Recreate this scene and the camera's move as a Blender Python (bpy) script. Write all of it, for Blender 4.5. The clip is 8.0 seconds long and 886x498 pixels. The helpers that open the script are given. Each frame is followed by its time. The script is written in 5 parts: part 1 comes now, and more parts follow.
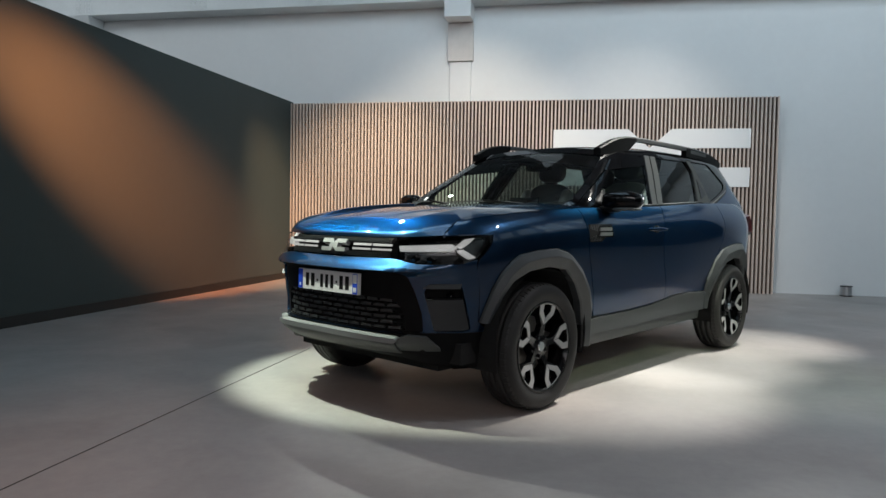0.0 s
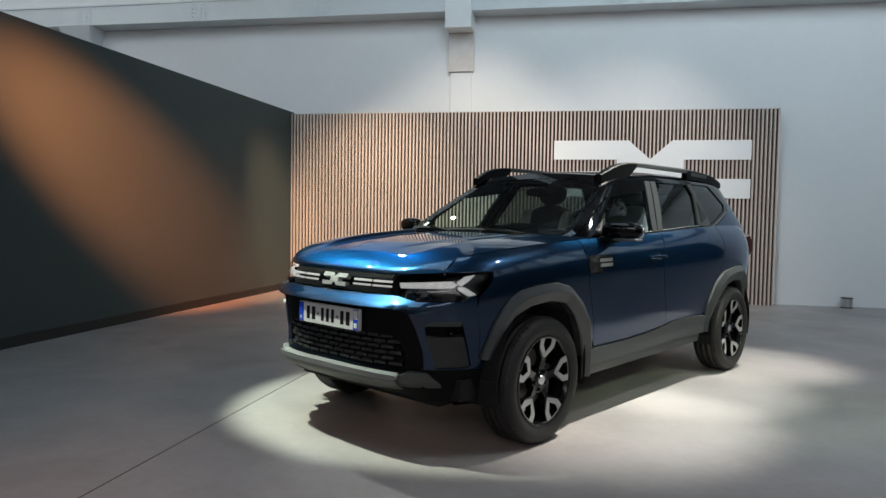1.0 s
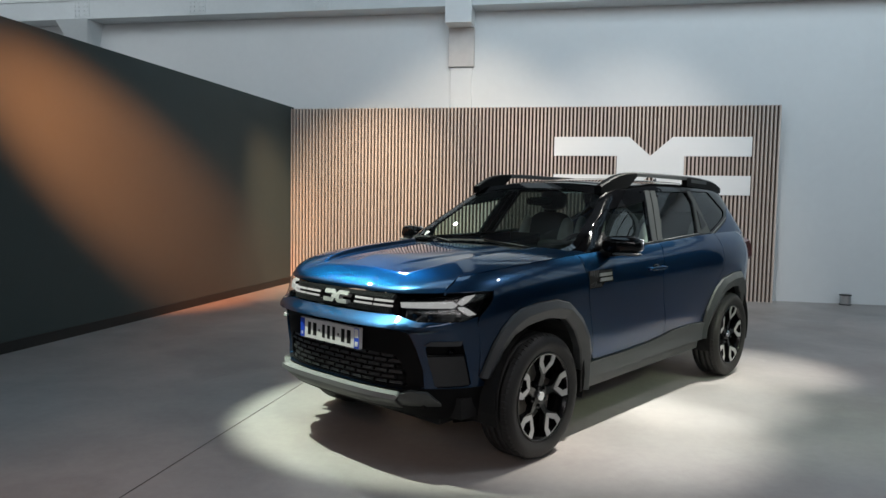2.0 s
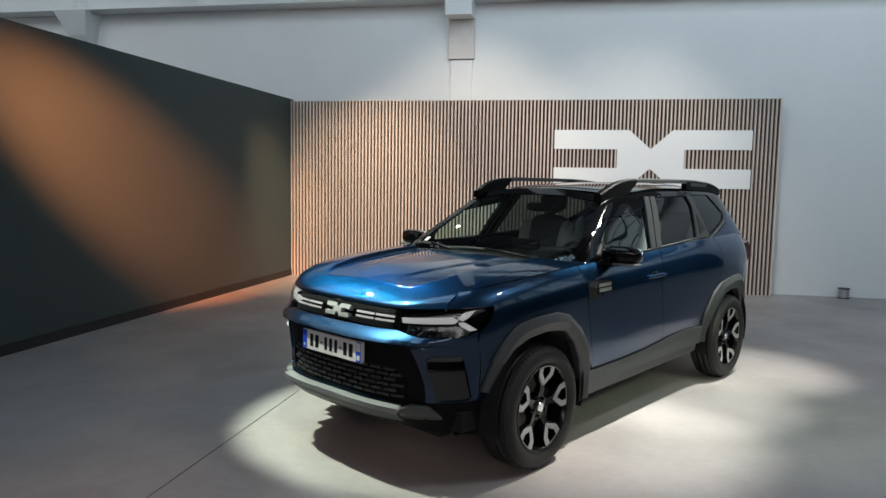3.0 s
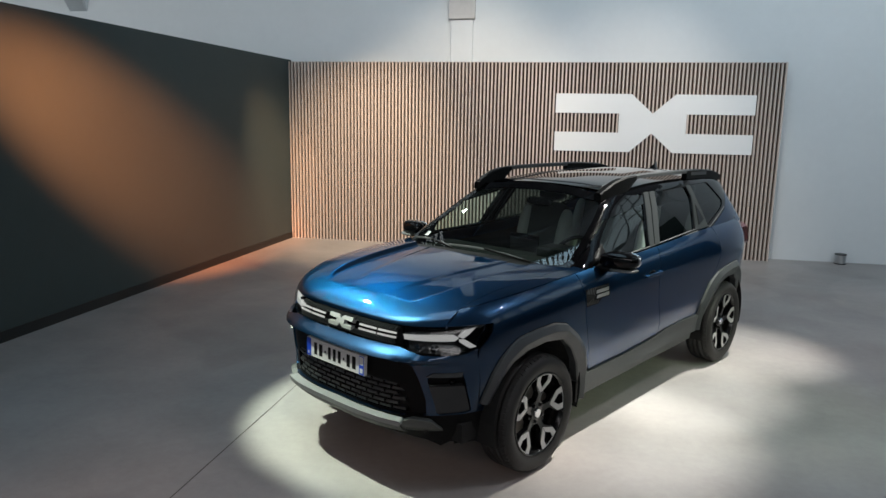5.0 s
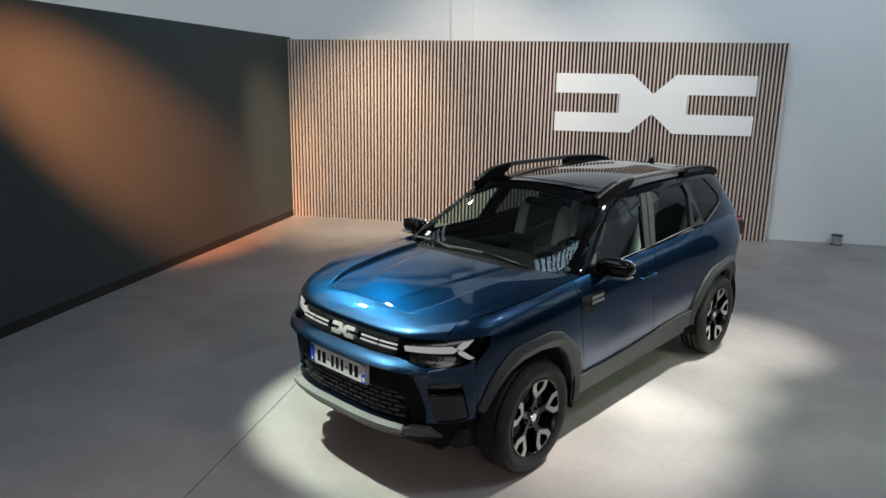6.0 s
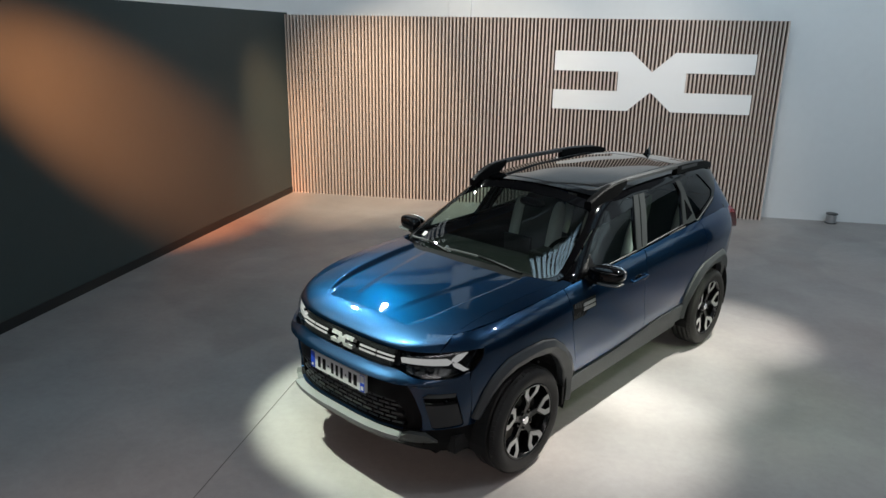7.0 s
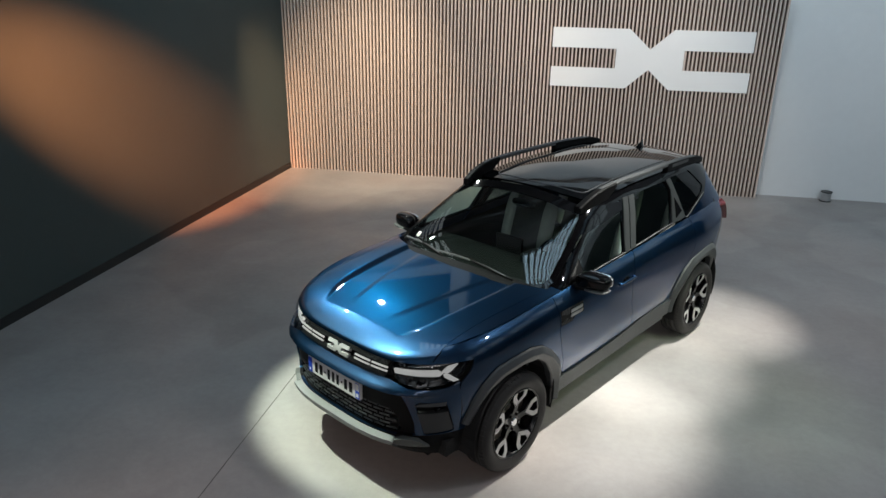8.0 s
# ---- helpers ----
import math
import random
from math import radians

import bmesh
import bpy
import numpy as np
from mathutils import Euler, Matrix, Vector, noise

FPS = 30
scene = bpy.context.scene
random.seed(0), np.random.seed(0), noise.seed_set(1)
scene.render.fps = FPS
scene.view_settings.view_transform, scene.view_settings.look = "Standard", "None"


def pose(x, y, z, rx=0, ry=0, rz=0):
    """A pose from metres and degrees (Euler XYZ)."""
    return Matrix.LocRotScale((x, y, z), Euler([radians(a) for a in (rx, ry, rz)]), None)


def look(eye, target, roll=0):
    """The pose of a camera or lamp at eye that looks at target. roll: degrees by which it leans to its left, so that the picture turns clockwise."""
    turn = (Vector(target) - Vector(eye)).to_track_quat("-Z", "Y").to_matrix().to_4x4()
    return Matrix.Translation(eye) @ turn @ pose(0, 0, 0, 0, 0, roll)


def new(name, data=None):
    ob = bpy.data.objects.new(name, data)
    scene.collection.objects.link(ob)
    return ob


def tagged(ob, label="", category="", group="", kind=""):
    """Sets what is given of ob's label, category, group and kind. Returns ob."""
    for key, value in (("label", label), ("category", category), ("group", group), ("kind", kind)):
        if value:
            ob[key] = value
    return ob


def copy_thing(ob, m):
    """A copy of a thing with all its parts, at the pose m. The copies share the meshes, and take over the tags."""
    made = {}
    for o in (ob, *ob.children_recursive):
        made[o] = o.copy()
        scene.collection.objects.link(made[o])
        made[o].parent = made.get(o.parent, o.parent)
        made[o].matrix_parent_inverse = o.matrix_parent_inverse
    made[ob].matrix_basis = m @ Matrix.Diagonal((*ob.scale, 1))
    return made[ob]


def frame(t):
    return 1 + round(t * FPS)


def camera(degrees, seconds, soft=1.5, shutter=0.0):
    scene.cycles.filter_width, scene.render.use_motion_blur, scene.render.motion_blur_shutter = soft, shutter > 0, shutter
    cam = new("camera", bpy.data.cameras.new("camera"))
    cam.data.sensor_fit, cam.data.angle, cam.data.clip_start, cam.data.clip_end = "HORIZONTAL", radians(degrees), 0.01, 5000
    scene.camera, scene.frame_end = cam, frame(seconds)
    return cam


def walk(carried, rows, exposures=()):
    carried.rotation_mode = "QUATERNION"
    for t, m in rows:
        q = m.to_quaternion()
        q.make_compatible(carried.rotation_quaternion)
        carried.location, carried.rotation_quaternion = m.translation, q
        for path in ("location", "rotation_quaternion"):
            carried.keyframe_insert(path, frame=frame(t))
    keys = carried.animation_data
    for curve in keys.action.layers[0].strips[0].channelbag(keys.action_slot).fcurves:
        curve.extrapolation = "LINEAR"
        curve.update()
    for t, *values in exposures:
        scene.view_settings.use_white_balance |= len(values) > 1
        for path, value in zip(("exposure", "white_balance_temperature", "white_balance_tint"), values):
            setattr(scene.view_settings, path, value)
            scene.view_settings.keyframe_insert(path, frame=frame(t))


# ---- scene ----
cam = camera(64.9, 8.0)
PATH = [
    (0, (0.693, -0.129, 1.072), (0.320, 1.834, 0.985), 0.98),
    (0.5, (0.692, -0.131, 1.164), (0.317, 1.831, 1.076), 1.00),
    (1, (0.691, -0.128, 1.272), (0.316, 1.834, 1.181), 0.97),
    (1.5, (0.688, -0.128, 1.368), (0.314, 1.834, 1.258), 0.99),
    (3, (0.680, -0.154, 1.638), (0.309, 1.803, 1.452), 0.99),
    (3.5, (0.677, -0.154, 1.739), (0.308, 1.800, 1.525), 0.97),
    (4, (0.672, -0.148, 1.841), (0.303, 1.801, 1.588), 0.93),
    (4.5, (0.669, -0.145, 1.945), (0.303, 1.797, 1.638), 0.96),
    (6, (0.676, -0.190, 2.389), (0.318, 1.720, 1.918), 1.04),
    (6.5, (0.687, -0.200, 2.551), (0.334, 1.696, 2.024), 1.06),
    (7, (0.702, -0.210, 2.747), (0.352, 1.669, 2.157), 1.00),
    (7.5, (0.726, -0.217, 2.951), (0.379, 1.642, 2.300), 0.99),
    (8, (0.760, -0.212, 3.143), (0.416, 1.625, 2.429), 0.97),
]
walk(cam, [(t, look(eye, target, roll)) for t, eye, target, roll in PATH])

# ---- world and lights ----
world = bpy.data.worlds.new("world")
scene.world = world
world.use_nodes = True
wn = world.node_tree
wbg = wn.nodes["Background"]
wsky = wn.nodes.new("ShaderNodeTexSky")
wsky.sky_type, wsky.sun_disc = "NISHITA", False
wsky.sun_elevation, wsky.sun_rotation = radians(40), radians(200)
wn.links.new(wsky.outputs["Color"], wbg.inputs["Color"])
wbg.inputs["Strength"].default_value = 0.1

CAR = pose(0.546, 5.490, 0, 0, 0, -122.07)      # the car's own axes: x to its nose, y to its left


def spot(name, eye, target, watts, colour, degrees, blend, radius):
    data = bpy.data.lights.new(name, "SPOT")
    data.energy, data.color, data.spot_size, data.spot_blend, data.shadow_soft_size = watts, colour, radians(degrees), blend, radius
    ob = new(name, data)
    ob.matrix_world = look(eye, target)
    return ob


def in_car(x, y, z):
    return tuple(CAR @ Vector((x, y, z)))


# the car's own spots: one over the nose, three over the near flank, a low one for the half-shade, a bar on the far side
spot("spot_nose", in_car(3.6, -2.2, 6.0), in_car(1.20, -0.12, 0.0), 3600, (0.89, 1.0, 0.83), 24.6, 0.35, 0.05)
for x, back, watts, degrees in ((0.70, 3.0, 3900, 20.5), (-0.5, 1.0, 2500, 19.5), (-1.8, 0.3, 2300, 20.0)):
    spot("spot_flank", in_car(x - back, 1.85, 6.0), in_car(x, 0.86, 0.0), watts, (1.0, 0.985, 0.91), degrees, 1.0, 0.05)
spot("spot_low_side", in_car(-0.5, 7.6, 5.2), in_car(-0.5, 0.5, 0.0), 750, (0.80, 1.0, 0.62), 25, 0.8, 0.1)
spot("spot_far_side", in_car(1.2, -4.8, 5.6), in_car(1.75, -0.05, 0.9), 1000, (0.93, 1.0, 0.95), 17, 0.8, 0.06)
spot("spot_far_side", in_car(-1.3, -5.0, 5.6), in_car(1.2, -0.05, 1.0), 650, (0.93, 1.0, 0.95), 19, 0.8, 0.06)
# unseen wide fill lamp, added to lift the right-hand floor and wall
spot("fill_hall", (4.9, 3.9, 6.9), (3.5, 4.2, 0.0), 580, (1.0, 0.97, 1.0), 84, 1.0, 0.15)
spot("spot_orange", (-2.7, 1.7, 4.5), (-4.35, 7.0, 1.65), 13500, (1.0, 0.32, 0.115), 21, 1.0, 0.08)
spot("spot_orange_near", (-2.7, -2.2, 4.5), (-1.5, 0.9, 0.0), 520, (1.0, 0.50, 0.33), 46, 1.0, 0.08)
# added lamp in place of warm light bounced off the slats
spot("bounce_corner", (-2.2, 8.4, 4.8), (-4.22, 10.7, 1.2), 750, (1.0, 0.52, 0.24), 26, 1.0, 0.08)
spot("spot_warm", (-1.7, 8.2, 5.4), (-3.0, 11.2, 0.5), 1500, (1.0, 0.78, 0.54), 50, 1.0, 0.08)
spot("spot_slats", (-0.4, 8.0, 5.5), (-1.2, 11.3, 1.5), 560, (1.0, 0.86, 0.70), 62, 1.0, 0.08)
spot("spot_logo", (1.9, 7.6, 5.6), (1.3, 11.4, 0.8), 540, (1.0, 0.90, 0.80), 62, 1.0, 0.08)


def area(name, eye, target, watts, colour, sx, sy):
    data = bpy.data.lights.new(name, "AREA")
    data.energy, data.color, data.shape, data.size, data.size_y = watts, colour, "RECTANGLE", sx, sy
    ob = new(name, data)
    ob.matrix_world = look(eye, target)
    return ob


# daylight from added high windows behind the camera and from the roof light
area("window_daylight", (2.6, -8.8, 5.6), (2.0, 6.0, 1.5), 262, (1.0, 0.915, 0.905), 13.0, 2.2)
area("roof_daylight_middle", (-1.05, 3.0, 7.71), (-1.05, 3.0001, 0), 160, (0.60, 0.83, 1.0), 3.1, 6.4)
# unseen fill lamps hung in mid-air, added to brighten the back wall
area("fill_wall", (3.4, 6.4, 6.3), (3.4, 11.5, 5.4), 275, (0.70, 0.875, 1.0), 12.0, 2.4)
area("fill_wall_west", (-9.5, 6.6, 6.6), (-9.5, 11.5, 6.0), 120, (0.85, 0.94, 1.0), 8.0, 1.6)

# ---- materials ----
def material(name, colour, rough=0.5, metal=0.0, vary=0.0, scale=4.0, bump=0.0, bump_scale=60.0, coat=0.0, rough_vary=0.0, spec=0.5, stretch=(1, 1, 1), random_tone=0.0):
    """A principled material whose colour and roughness wander at two scales, with fine relief."""
    m = bpy.data.materials.new(name)
    m.use_nodes = True
    nt = m.node_tree
    b = nt.nodes["Principled BSDF"]
    b.inputs["Base Color"].default_value = (*colour, 1)
    b.inputs["Roughness"].default_value = rough
    b.inputs["Metallic"].default_value = metal
    b.inputs["Specular IOR Level"].default_value = spec
    b.inputs["Coat Weight"].default_value = coat
    b.inputs["Coat Roughness"].default_value = 0.03
    if not (vary or bump or rough_vary or random_tone):
        return m
    co = nt.nodes.new("ShaderNodeTexCoord")
    mp = nt.nodes.new("ShaderNodeMapping")
    mp.inputs["Scale"].default_value = stretch
    nt.links.new(co.outputs["Object"], mp.inputs["Vector"])
    big = nt.nodes.new("ShaderNodeTexNoise")
    big.inputs["Scale"].default_value, big.inputs["Detail"].default_value = scale, 6
    fine = nt.nodes.new("ShaderNodeTexNoise")
    fine.inputs["Scale"].default_value, fine.inputs["Detail"].default_value = scale * 11, 4
    for n in (big, fine):
        nt.links.new(mp.outputs["Vector"], n.inputs["Vector"])
    add = nt.nodes.new("ShaderNodeMath")
    add.operation = "MULTIPLY_ADD"
    nt.links.new(fine.outputs["Fac"], add.inputs[0])
    add.inputs[1].default_value = 0.45
    nt.links.new(big.outputs["Fac"], add.inputs[2])
    rng = nt.nodes.new("ShaderNodeMapRange")
    nt.links.new(add.outputs[0], rng.inputs["Value"])
    rng.inputs["From Min"].default_value, rng.inputs["From Max"].default_value = 0.45, 1.0
    rng.inputs["To Min"].default_value, rng.inputs["To Max"].default_value = 1 - vary, 1 + vary
    tone = rng.outputs["Result"]
    if random_tone:
        info = nt.nodes.new("ShaderNodeObjectInfo")
        r2 = nt.nodes.new("ShaderNodeMapRange")
        nt.links.new(info.outputs["Random"], r2.inputs["Value"])
        r2.inputs["To Min"].default_value, r2.inputs["To Max"].default_value = 1 - random_tone, 1 + random_tone
        mul = nt.nodes.new("ShaderNodeMath")
        mul.operation = "MULTIPLY"
        nt.links.new(tone, mul.inputs[0])
        nt.links.new(r2.outputs["Result"], mul.inputs[1])
        tone = mul.outputs[0]
    mix = nt.nodes.new("ShaderNodeVectorMath")
    mix.operation = "SCALE"
    mix.inputs[0].default_value = colour
    nt.links.new(tone, mix.inputs["Scale"])
    nt.links.new(mix.outputs["Vector"], b.inputs["Base Color"])
    if rough_vary:
        rr = nt.nodes.new("ShaderNodeMapRange")
        nt.links.new(add.outputs[0], rr.inputs["Value"])
        rr.inputs["From Min"].default_value, rr.inputs["From Max"].default_value = 0.45, 1.0
        rr.inputs["To Min"].default_value, rr.inputs["To Max"].default_value = rough - rough_vary, rough + rough_vary
        nt.links.new(rr.outputs["Result"], b.inputs["Roughness"])
    if bump:
        bn = nt.nodes.new("ShaderNodeTexNoise")
        bn.inputs["Scale"].default_value, bn.inputs["Detail"].default_value = bump_scale, 5
        nt.links.new(mp.outputs["Vector"], bn.inputs["Vector"])
        bp = nt.nodes.new("ShaderNodeBump")
        bp.inputs["Strength"].default_value, bp.inputs["Distance"].default_value = bump, 0.01
        nt.links.new(bn.outputs["Fac"], bp.inputs["Height"])
        nt.links.new(bp.outputs["Normal"], b.inputs["Normal"])
    return m


def glass(name, tint, ior=1.5):
    """A thin pane: it lets tinted light through and mirrors by Fresnel."""
    m = bpy.data.materials.new(name)
    m.use_nodes = True
    nt = m.node_tree
    nt.nodes.remove(nt.nodes["Principled BSDF"])
    out = nt.nodes["Material Output"]
    tr = nt.nodes.new("ShaderNodeBsdfTransparent")
    tr.inputs["Color"].default_value = (*tint, 1)
    gl = nt.nodes.new("ShaderNodeBsdfGlossy")
    gl.inputs["Roughness"].default_value = 0.01
    lw = nt.nodes.new("ShaderNodeLayerWeight")
    lw.inputs["Blend"].default_value = 0.5
    pw = nt.nodes.new("ShaderNodeMath")
    pw.operation = "POWER"
    nt.links.new(lw.outputs["Facing"], pw.inputs[0])
    pw.inputs[1].default_value = 5.0
    f0 = 2 * ((ior - 1) / (ior + 1)) ** 2
    fr = nt.nodes.new("ShaderNodeMath")
    fr.operation = "MULTIPLY_ADD"
    nt.links.new(pw.outputs[0], fr.inputs[0])
    fr.inputs[1].default_value, fr.inputs[2].default_value = 1 - f0, f0
    mx = nt.nodes.new("ShaderNodeMixShader")
    nt.links.new(fr.outputs[0], mx.inputs[0])
    nt.links.new(tr.outputs[0], mx.inputs[1])
    nt.links.new(gl.outputs[0], mx.inputs[2])
    nt.links.new(mx.outputs[0], out.inputs["Surface"])
    return m


def glowing(name, colour, strength, base=0.8):
    m = bpy.data.materials.new(name)
    m.use_nodes = True
    b = m.node_tree.nodes["Principled BSDF"]
    b.inputs["Base Color"].default_value = (base, base, base, 1)
    b.inputs["Emission Color"].default_value = (*colour, 1)
    b.inputs["Emission Strength"].default_value = strength
    return m


def concrete(name, cool, warm):
    """Polished concrete: wandering tint, drying patches with an edge of their own, fine mottling, specks and a cloudy gloss."""
    m = bpy.data.materials.new(name)
    m.use_nodes = True
    nt = m.node_tree
    b = nt.nodes["Principled BSDF"]
    co = nt.nodes.new("ShaderNodeTexCoord")

    def noise(scale, detail, rough=0.5, distort=0.0):
        n = nt.nodes.new("ShaderNodeTexNoise")
        n.inputs["Scale"].default_value, n.inputs["Detail"].default_value = scale, detail
        n.inputs["Roughness"].default_value, n.inputs["Distortion"].default_value = rough, distort
        nt.links.new(co.outputs["Object"], n.inputs["Vector"])
        return n.outputs["Fac"]

    def span(value, a, b_, lo, hi):
        r = nt.nodes.new("ShaderNodeMapRange")
        nt.links.new(value, r.inputs["Value"])
        for key, v in (("From Min", a), ("From Max", b_), ("To Min", lo), ("To Max", hi)):
            r.inputs[key].default_value = v
        return r.outputs["Result"]

    def times(a, b_):
        q = nt.nodes.new("ShaderNodeMath")
        q.operation = "MULTIPLY"
        nt.links.new(a, q.inputs[0])
        nt.links.new(b_, q.inputs[1])
        return q.outputs[0]
    tint = nt.nodes.new("ShaderNodeMix")
    tint.data_type = "RGBA"
    nt.links.new(span(noise(0.35, 3), 0.35, 0.65, 0, 1), tint.inputs["Factor"])
    tint.inputs["A"].default_value, tint.inputs["B"].default_value = (*cool, 1), (*warm, 1)
    patch = span(noise(0.42, 2, 0.4, 0.6), 0.50, 0.525, 1.0, 0.90)
    cloud = span(noise(1.7, 5, 0.55, 0.3), 0.3, 0.7, 0.90, 1.10)
    mottle = span(noise(16, 6, 0.65), 0.3, 0.7, 0.94, 1.06)
    grit = span(noise(110, 3, 0.6), 0.3, 0.34, 0.72, 1.0)
    tone = times(times(patch, cloud), times(mottle, grit))
    sc = nt.nodes.new("ShaderNodeVectorMath")
    sc.operation = "SCALE"
    nt.links.new(tint.outputs["Result"], sc.inputs[0])
    nt.links.new(tone, sc.inputs["Scale"])
    nt.links.new(sc.outputs["Vector"], b.inputs["Base Color"])
    nt.links.new(span(noise(0.9, 5, 0.6, 0.4), 0.3, 0.7, 0.30, 0.55), b.inputs["Roughness"])
    bp = nt.nodes.new("ShaderNodeBump")
    bp.inputs["Strength"].default_value, bp.inputs["Distance"].default_value = 0.06, 0.01
    nt.links.new(noise(80, 5), bp.inputs["Height"])
    nt.links.new(bp.outputs["Normal"], b.inputs["Normal"])
    return m


CONCRETE = concrete("polished_concrete", (0.294, 0.288, 0.282), (0.322, 0.284, 0.264))
SEAM = material("floor_joint", (0.12, 0.11, 0.10), 0.9, vary=0.2, scale=9)
WHITE_WALL = material("white_painted_wall", (0.74, 0.75, 0.75), 0.7, vary=0.03, scale=0.8, bump=0.1, bump_scale=40)
STEEL_PAINT = material("grey_white_painted_steel", (0.62, 0.65, 0.66), 0.5, vary=0.05, scale=2, bump=0.05)
PATCH = material("bare_plaster", (0.62, 0.585, 0.56), 0.85, vary=0.08, scale=6, bump=0.2)
DARK_WALL = material("dark_green_matt_paint", (0.039, 0.055, 0.055), 0.75, vary=0.06, scale=0.9, bump=0.06, bump_scale=70)
BASEBOARD = material("dark_baseboard", (0.010, 0.012, 0.012), 0.5, vary=0.1, scale=3)
OAK = material("light_oak_slat", (0.62, 0.515, 0.45), 0.55, vary=0.05, scale=2.5, bump=0.08, bump_scale=50, stretch=(4, 4, 0.35), random_tone=0.04)
FELT = material("dark_acoustic_felt", (0.042, 0.026, 0.018), 0.95, vary=0.2, scale=8, bump=0.3, bump_scale=200)
LOGO_WHITE = material("white_lacquered_board", (0.82, 0.82, 0.81), 0.55, vary=0.015, scale=1.5)
CEIL_GREY = material("grey_roof_boarding", (0.165, 0.155, 0.16), 0.8, vary=0.15, scale=1.5)
ROOF_DARK = material("dark_roof_boarding", (0.06, 0.066, 0.07), 0.8, vary=0.15, scale=1.5)
GALV = material("galvanised_metal", (0.5, 0.51, 0.52), 0.4, metal=0.8, vary=0.1, scale=10)
BLACK_PLASTIC_LAMP = material("black_lamp_plastic", (0.015, 0.015, 0.016), 0.4)
# glow of the unseen south windows, added as a light source
SKY_GLOW = glowing("daylight_behind_glass", (0.80, 0.92, 1.0), 1.2)
WEST_SKY = glowing("bright_sky_over_roof_light", (0.84, 0.93, 1.0), 1.0)
# dim glow added so that the upper east wall looks lit
EAST_GLOW = glowing("dim_blue_pane_glow", (0.68, 0.88, 0.95), 0.6)
ROOF_SKY = glowing("sky_over_roof_light", (0.40, 0.72, 1.0), 0.7)


def car_paint(name, colour, flake):
    m = bpy.data.materials.new(name)
    m.use_nodes = True
    nt = m.node_tree
    b = nt.nodes["Principled BSDF"]
    b.inputs["Base Color"].default_value = (*colour, 1)
    b.inputs["Metallic"].default_value = 1.0
    b.inputs["Roughness"].default_value = 0.34
    b.inputs["Specular Tint"].default_value = (0.25, 0.46, 0.70, 1)
    b.inputs["Coat Weight"].default_value = 1.0
    b.inputs["Coat IOR"].default_value = 1.5
    b.inputs["Coat Roughness"].default_value = 0.02
    co = nt.nodes.new("ShaderNodeTexCoord")
    vo = nt.nodes.new("ShaderNodeTexVoronoi")
    vo.inputs["Scale"].default_value = 900
    nt.links.new(co.outputs["Object"], vo.inputs["Vector"])
    rng = nt.nodes.new("ShaderNodeMapRange")
    nt.links.new(vo.outputs["Color"], rng.inputs["Value"])
    rng.inputs["To Min"].default_value, rng.inputs["To Max"].default_value = 1 - flake, 1 + flake
    sc = nt.nodes.new("ShaderNodeVectorMath")
    sc.operation = "SCALE"
    sc.inputs[0].default_value = colour
    nt.links.new(rng.outputs["Result"], sc.inputs["Scale"])
    nt.links.new(sc.outputs["Vector"], b.inputs["Base Color"])
    return m


PAINT = car_paint("indigo_blue_metallic_paint", (0.0130, 0.039, 0.086), 0.35)
GLOSS_BLACK = material("gloss_black_trim", (0.0018, 0.0018, 0.0022), 0.045, spec=0.35)
CLADDING = material("grey_moulded_cladding", (0.040, 0.044, 0.047), 0.5, vary=0.06, scale=12, bump=0.06, bump_scale=500)
PILLAR = material("satin_dark_grey_pillar_film", (0.016, 0.018, 0.019), 0.45, vary=0.06, scale=12)
BLACK_TRIM = material("black_grained_plastic", (0.0035, 0.0035, 0.0038), 0.5, spec=0.12, vary=0.1, scale=15, bump=0.08, bump_scale=400)
SKID = material("satin_silver_skid_plate", (0.20, 0.207, 0.207), 0.45, metal=0.3, vary=0.04, scale=10)
SKID_DARK = material("dull_grey_skid_plastic", (0.060, 0.065, 0.062), 0.5, vary=0.06, scale=12, bump=0.05, bump_scale=400)
RAIL_GREY = material("satin_grey_roof_rail", (0.075, 0.078, 0.081), 0.45, metal=0.3, vary=0.04, scale=8)
INNER = material("black_underbody", (0.003, 0.003, 0.003), 0.95, vary=0.2, scale=6)
SCREEN_GLASS = glass("clear_windscreen_glass", (0.76, 0.91, 0.86))
SIDE_GLASS = glass("front_door_glass", (0.70, 0.87, 0.86))
PRIVACY = glass("dark_privacy_glass", (0.16, 0.20, 0.205))
LENS = glass("clear_lamp_lens", (0.9, 0.92, 0.93), 1.25)
ROOF_GLASS = material("dark_panorama_glass", (0.004, 0.0035, 0.0035), 0.03, spec=0.5)
DRL = glowing("daytime_running_light", (1.0, 0.98, 0.95), 0.32, 0.12)
WHITE_TRIM = material("white_trim", (0.30, 0.30, 0.295), 0.35)
CHROME = material("bright_chrome", (0.75, 0.76, 0.78), 0.12, metal=1.0)
RUBBER = material("tyre_rubber", (0.014, 0.013, 0.0125), 0.6, spec=0.4, vary=0.15, scale=9, bump=0.1, bump_scale=300)
RIM_BLACK = material("gloss_black_alloy", (0.0035, 0.0035, 0.004), 0.2, spec=0.35)
RIM_CUT = material("diamond_cut_alloy", (0.42, 0.415, 0.41), 0.4, metal=0.45, vary=0.03, scale=30)
BRAKE = material("cast_iron_brake_disc", (0.20, 0.18, 0.16), 0.45, metal=0.8, vary=0.15, scale=20)
SEAT_DARK = material("dark_grey_seat_cloth", (0.035, 0.038, 0.037), 0.85, vary=0.15, scale=20, bump=0.2, bump_scale=300)
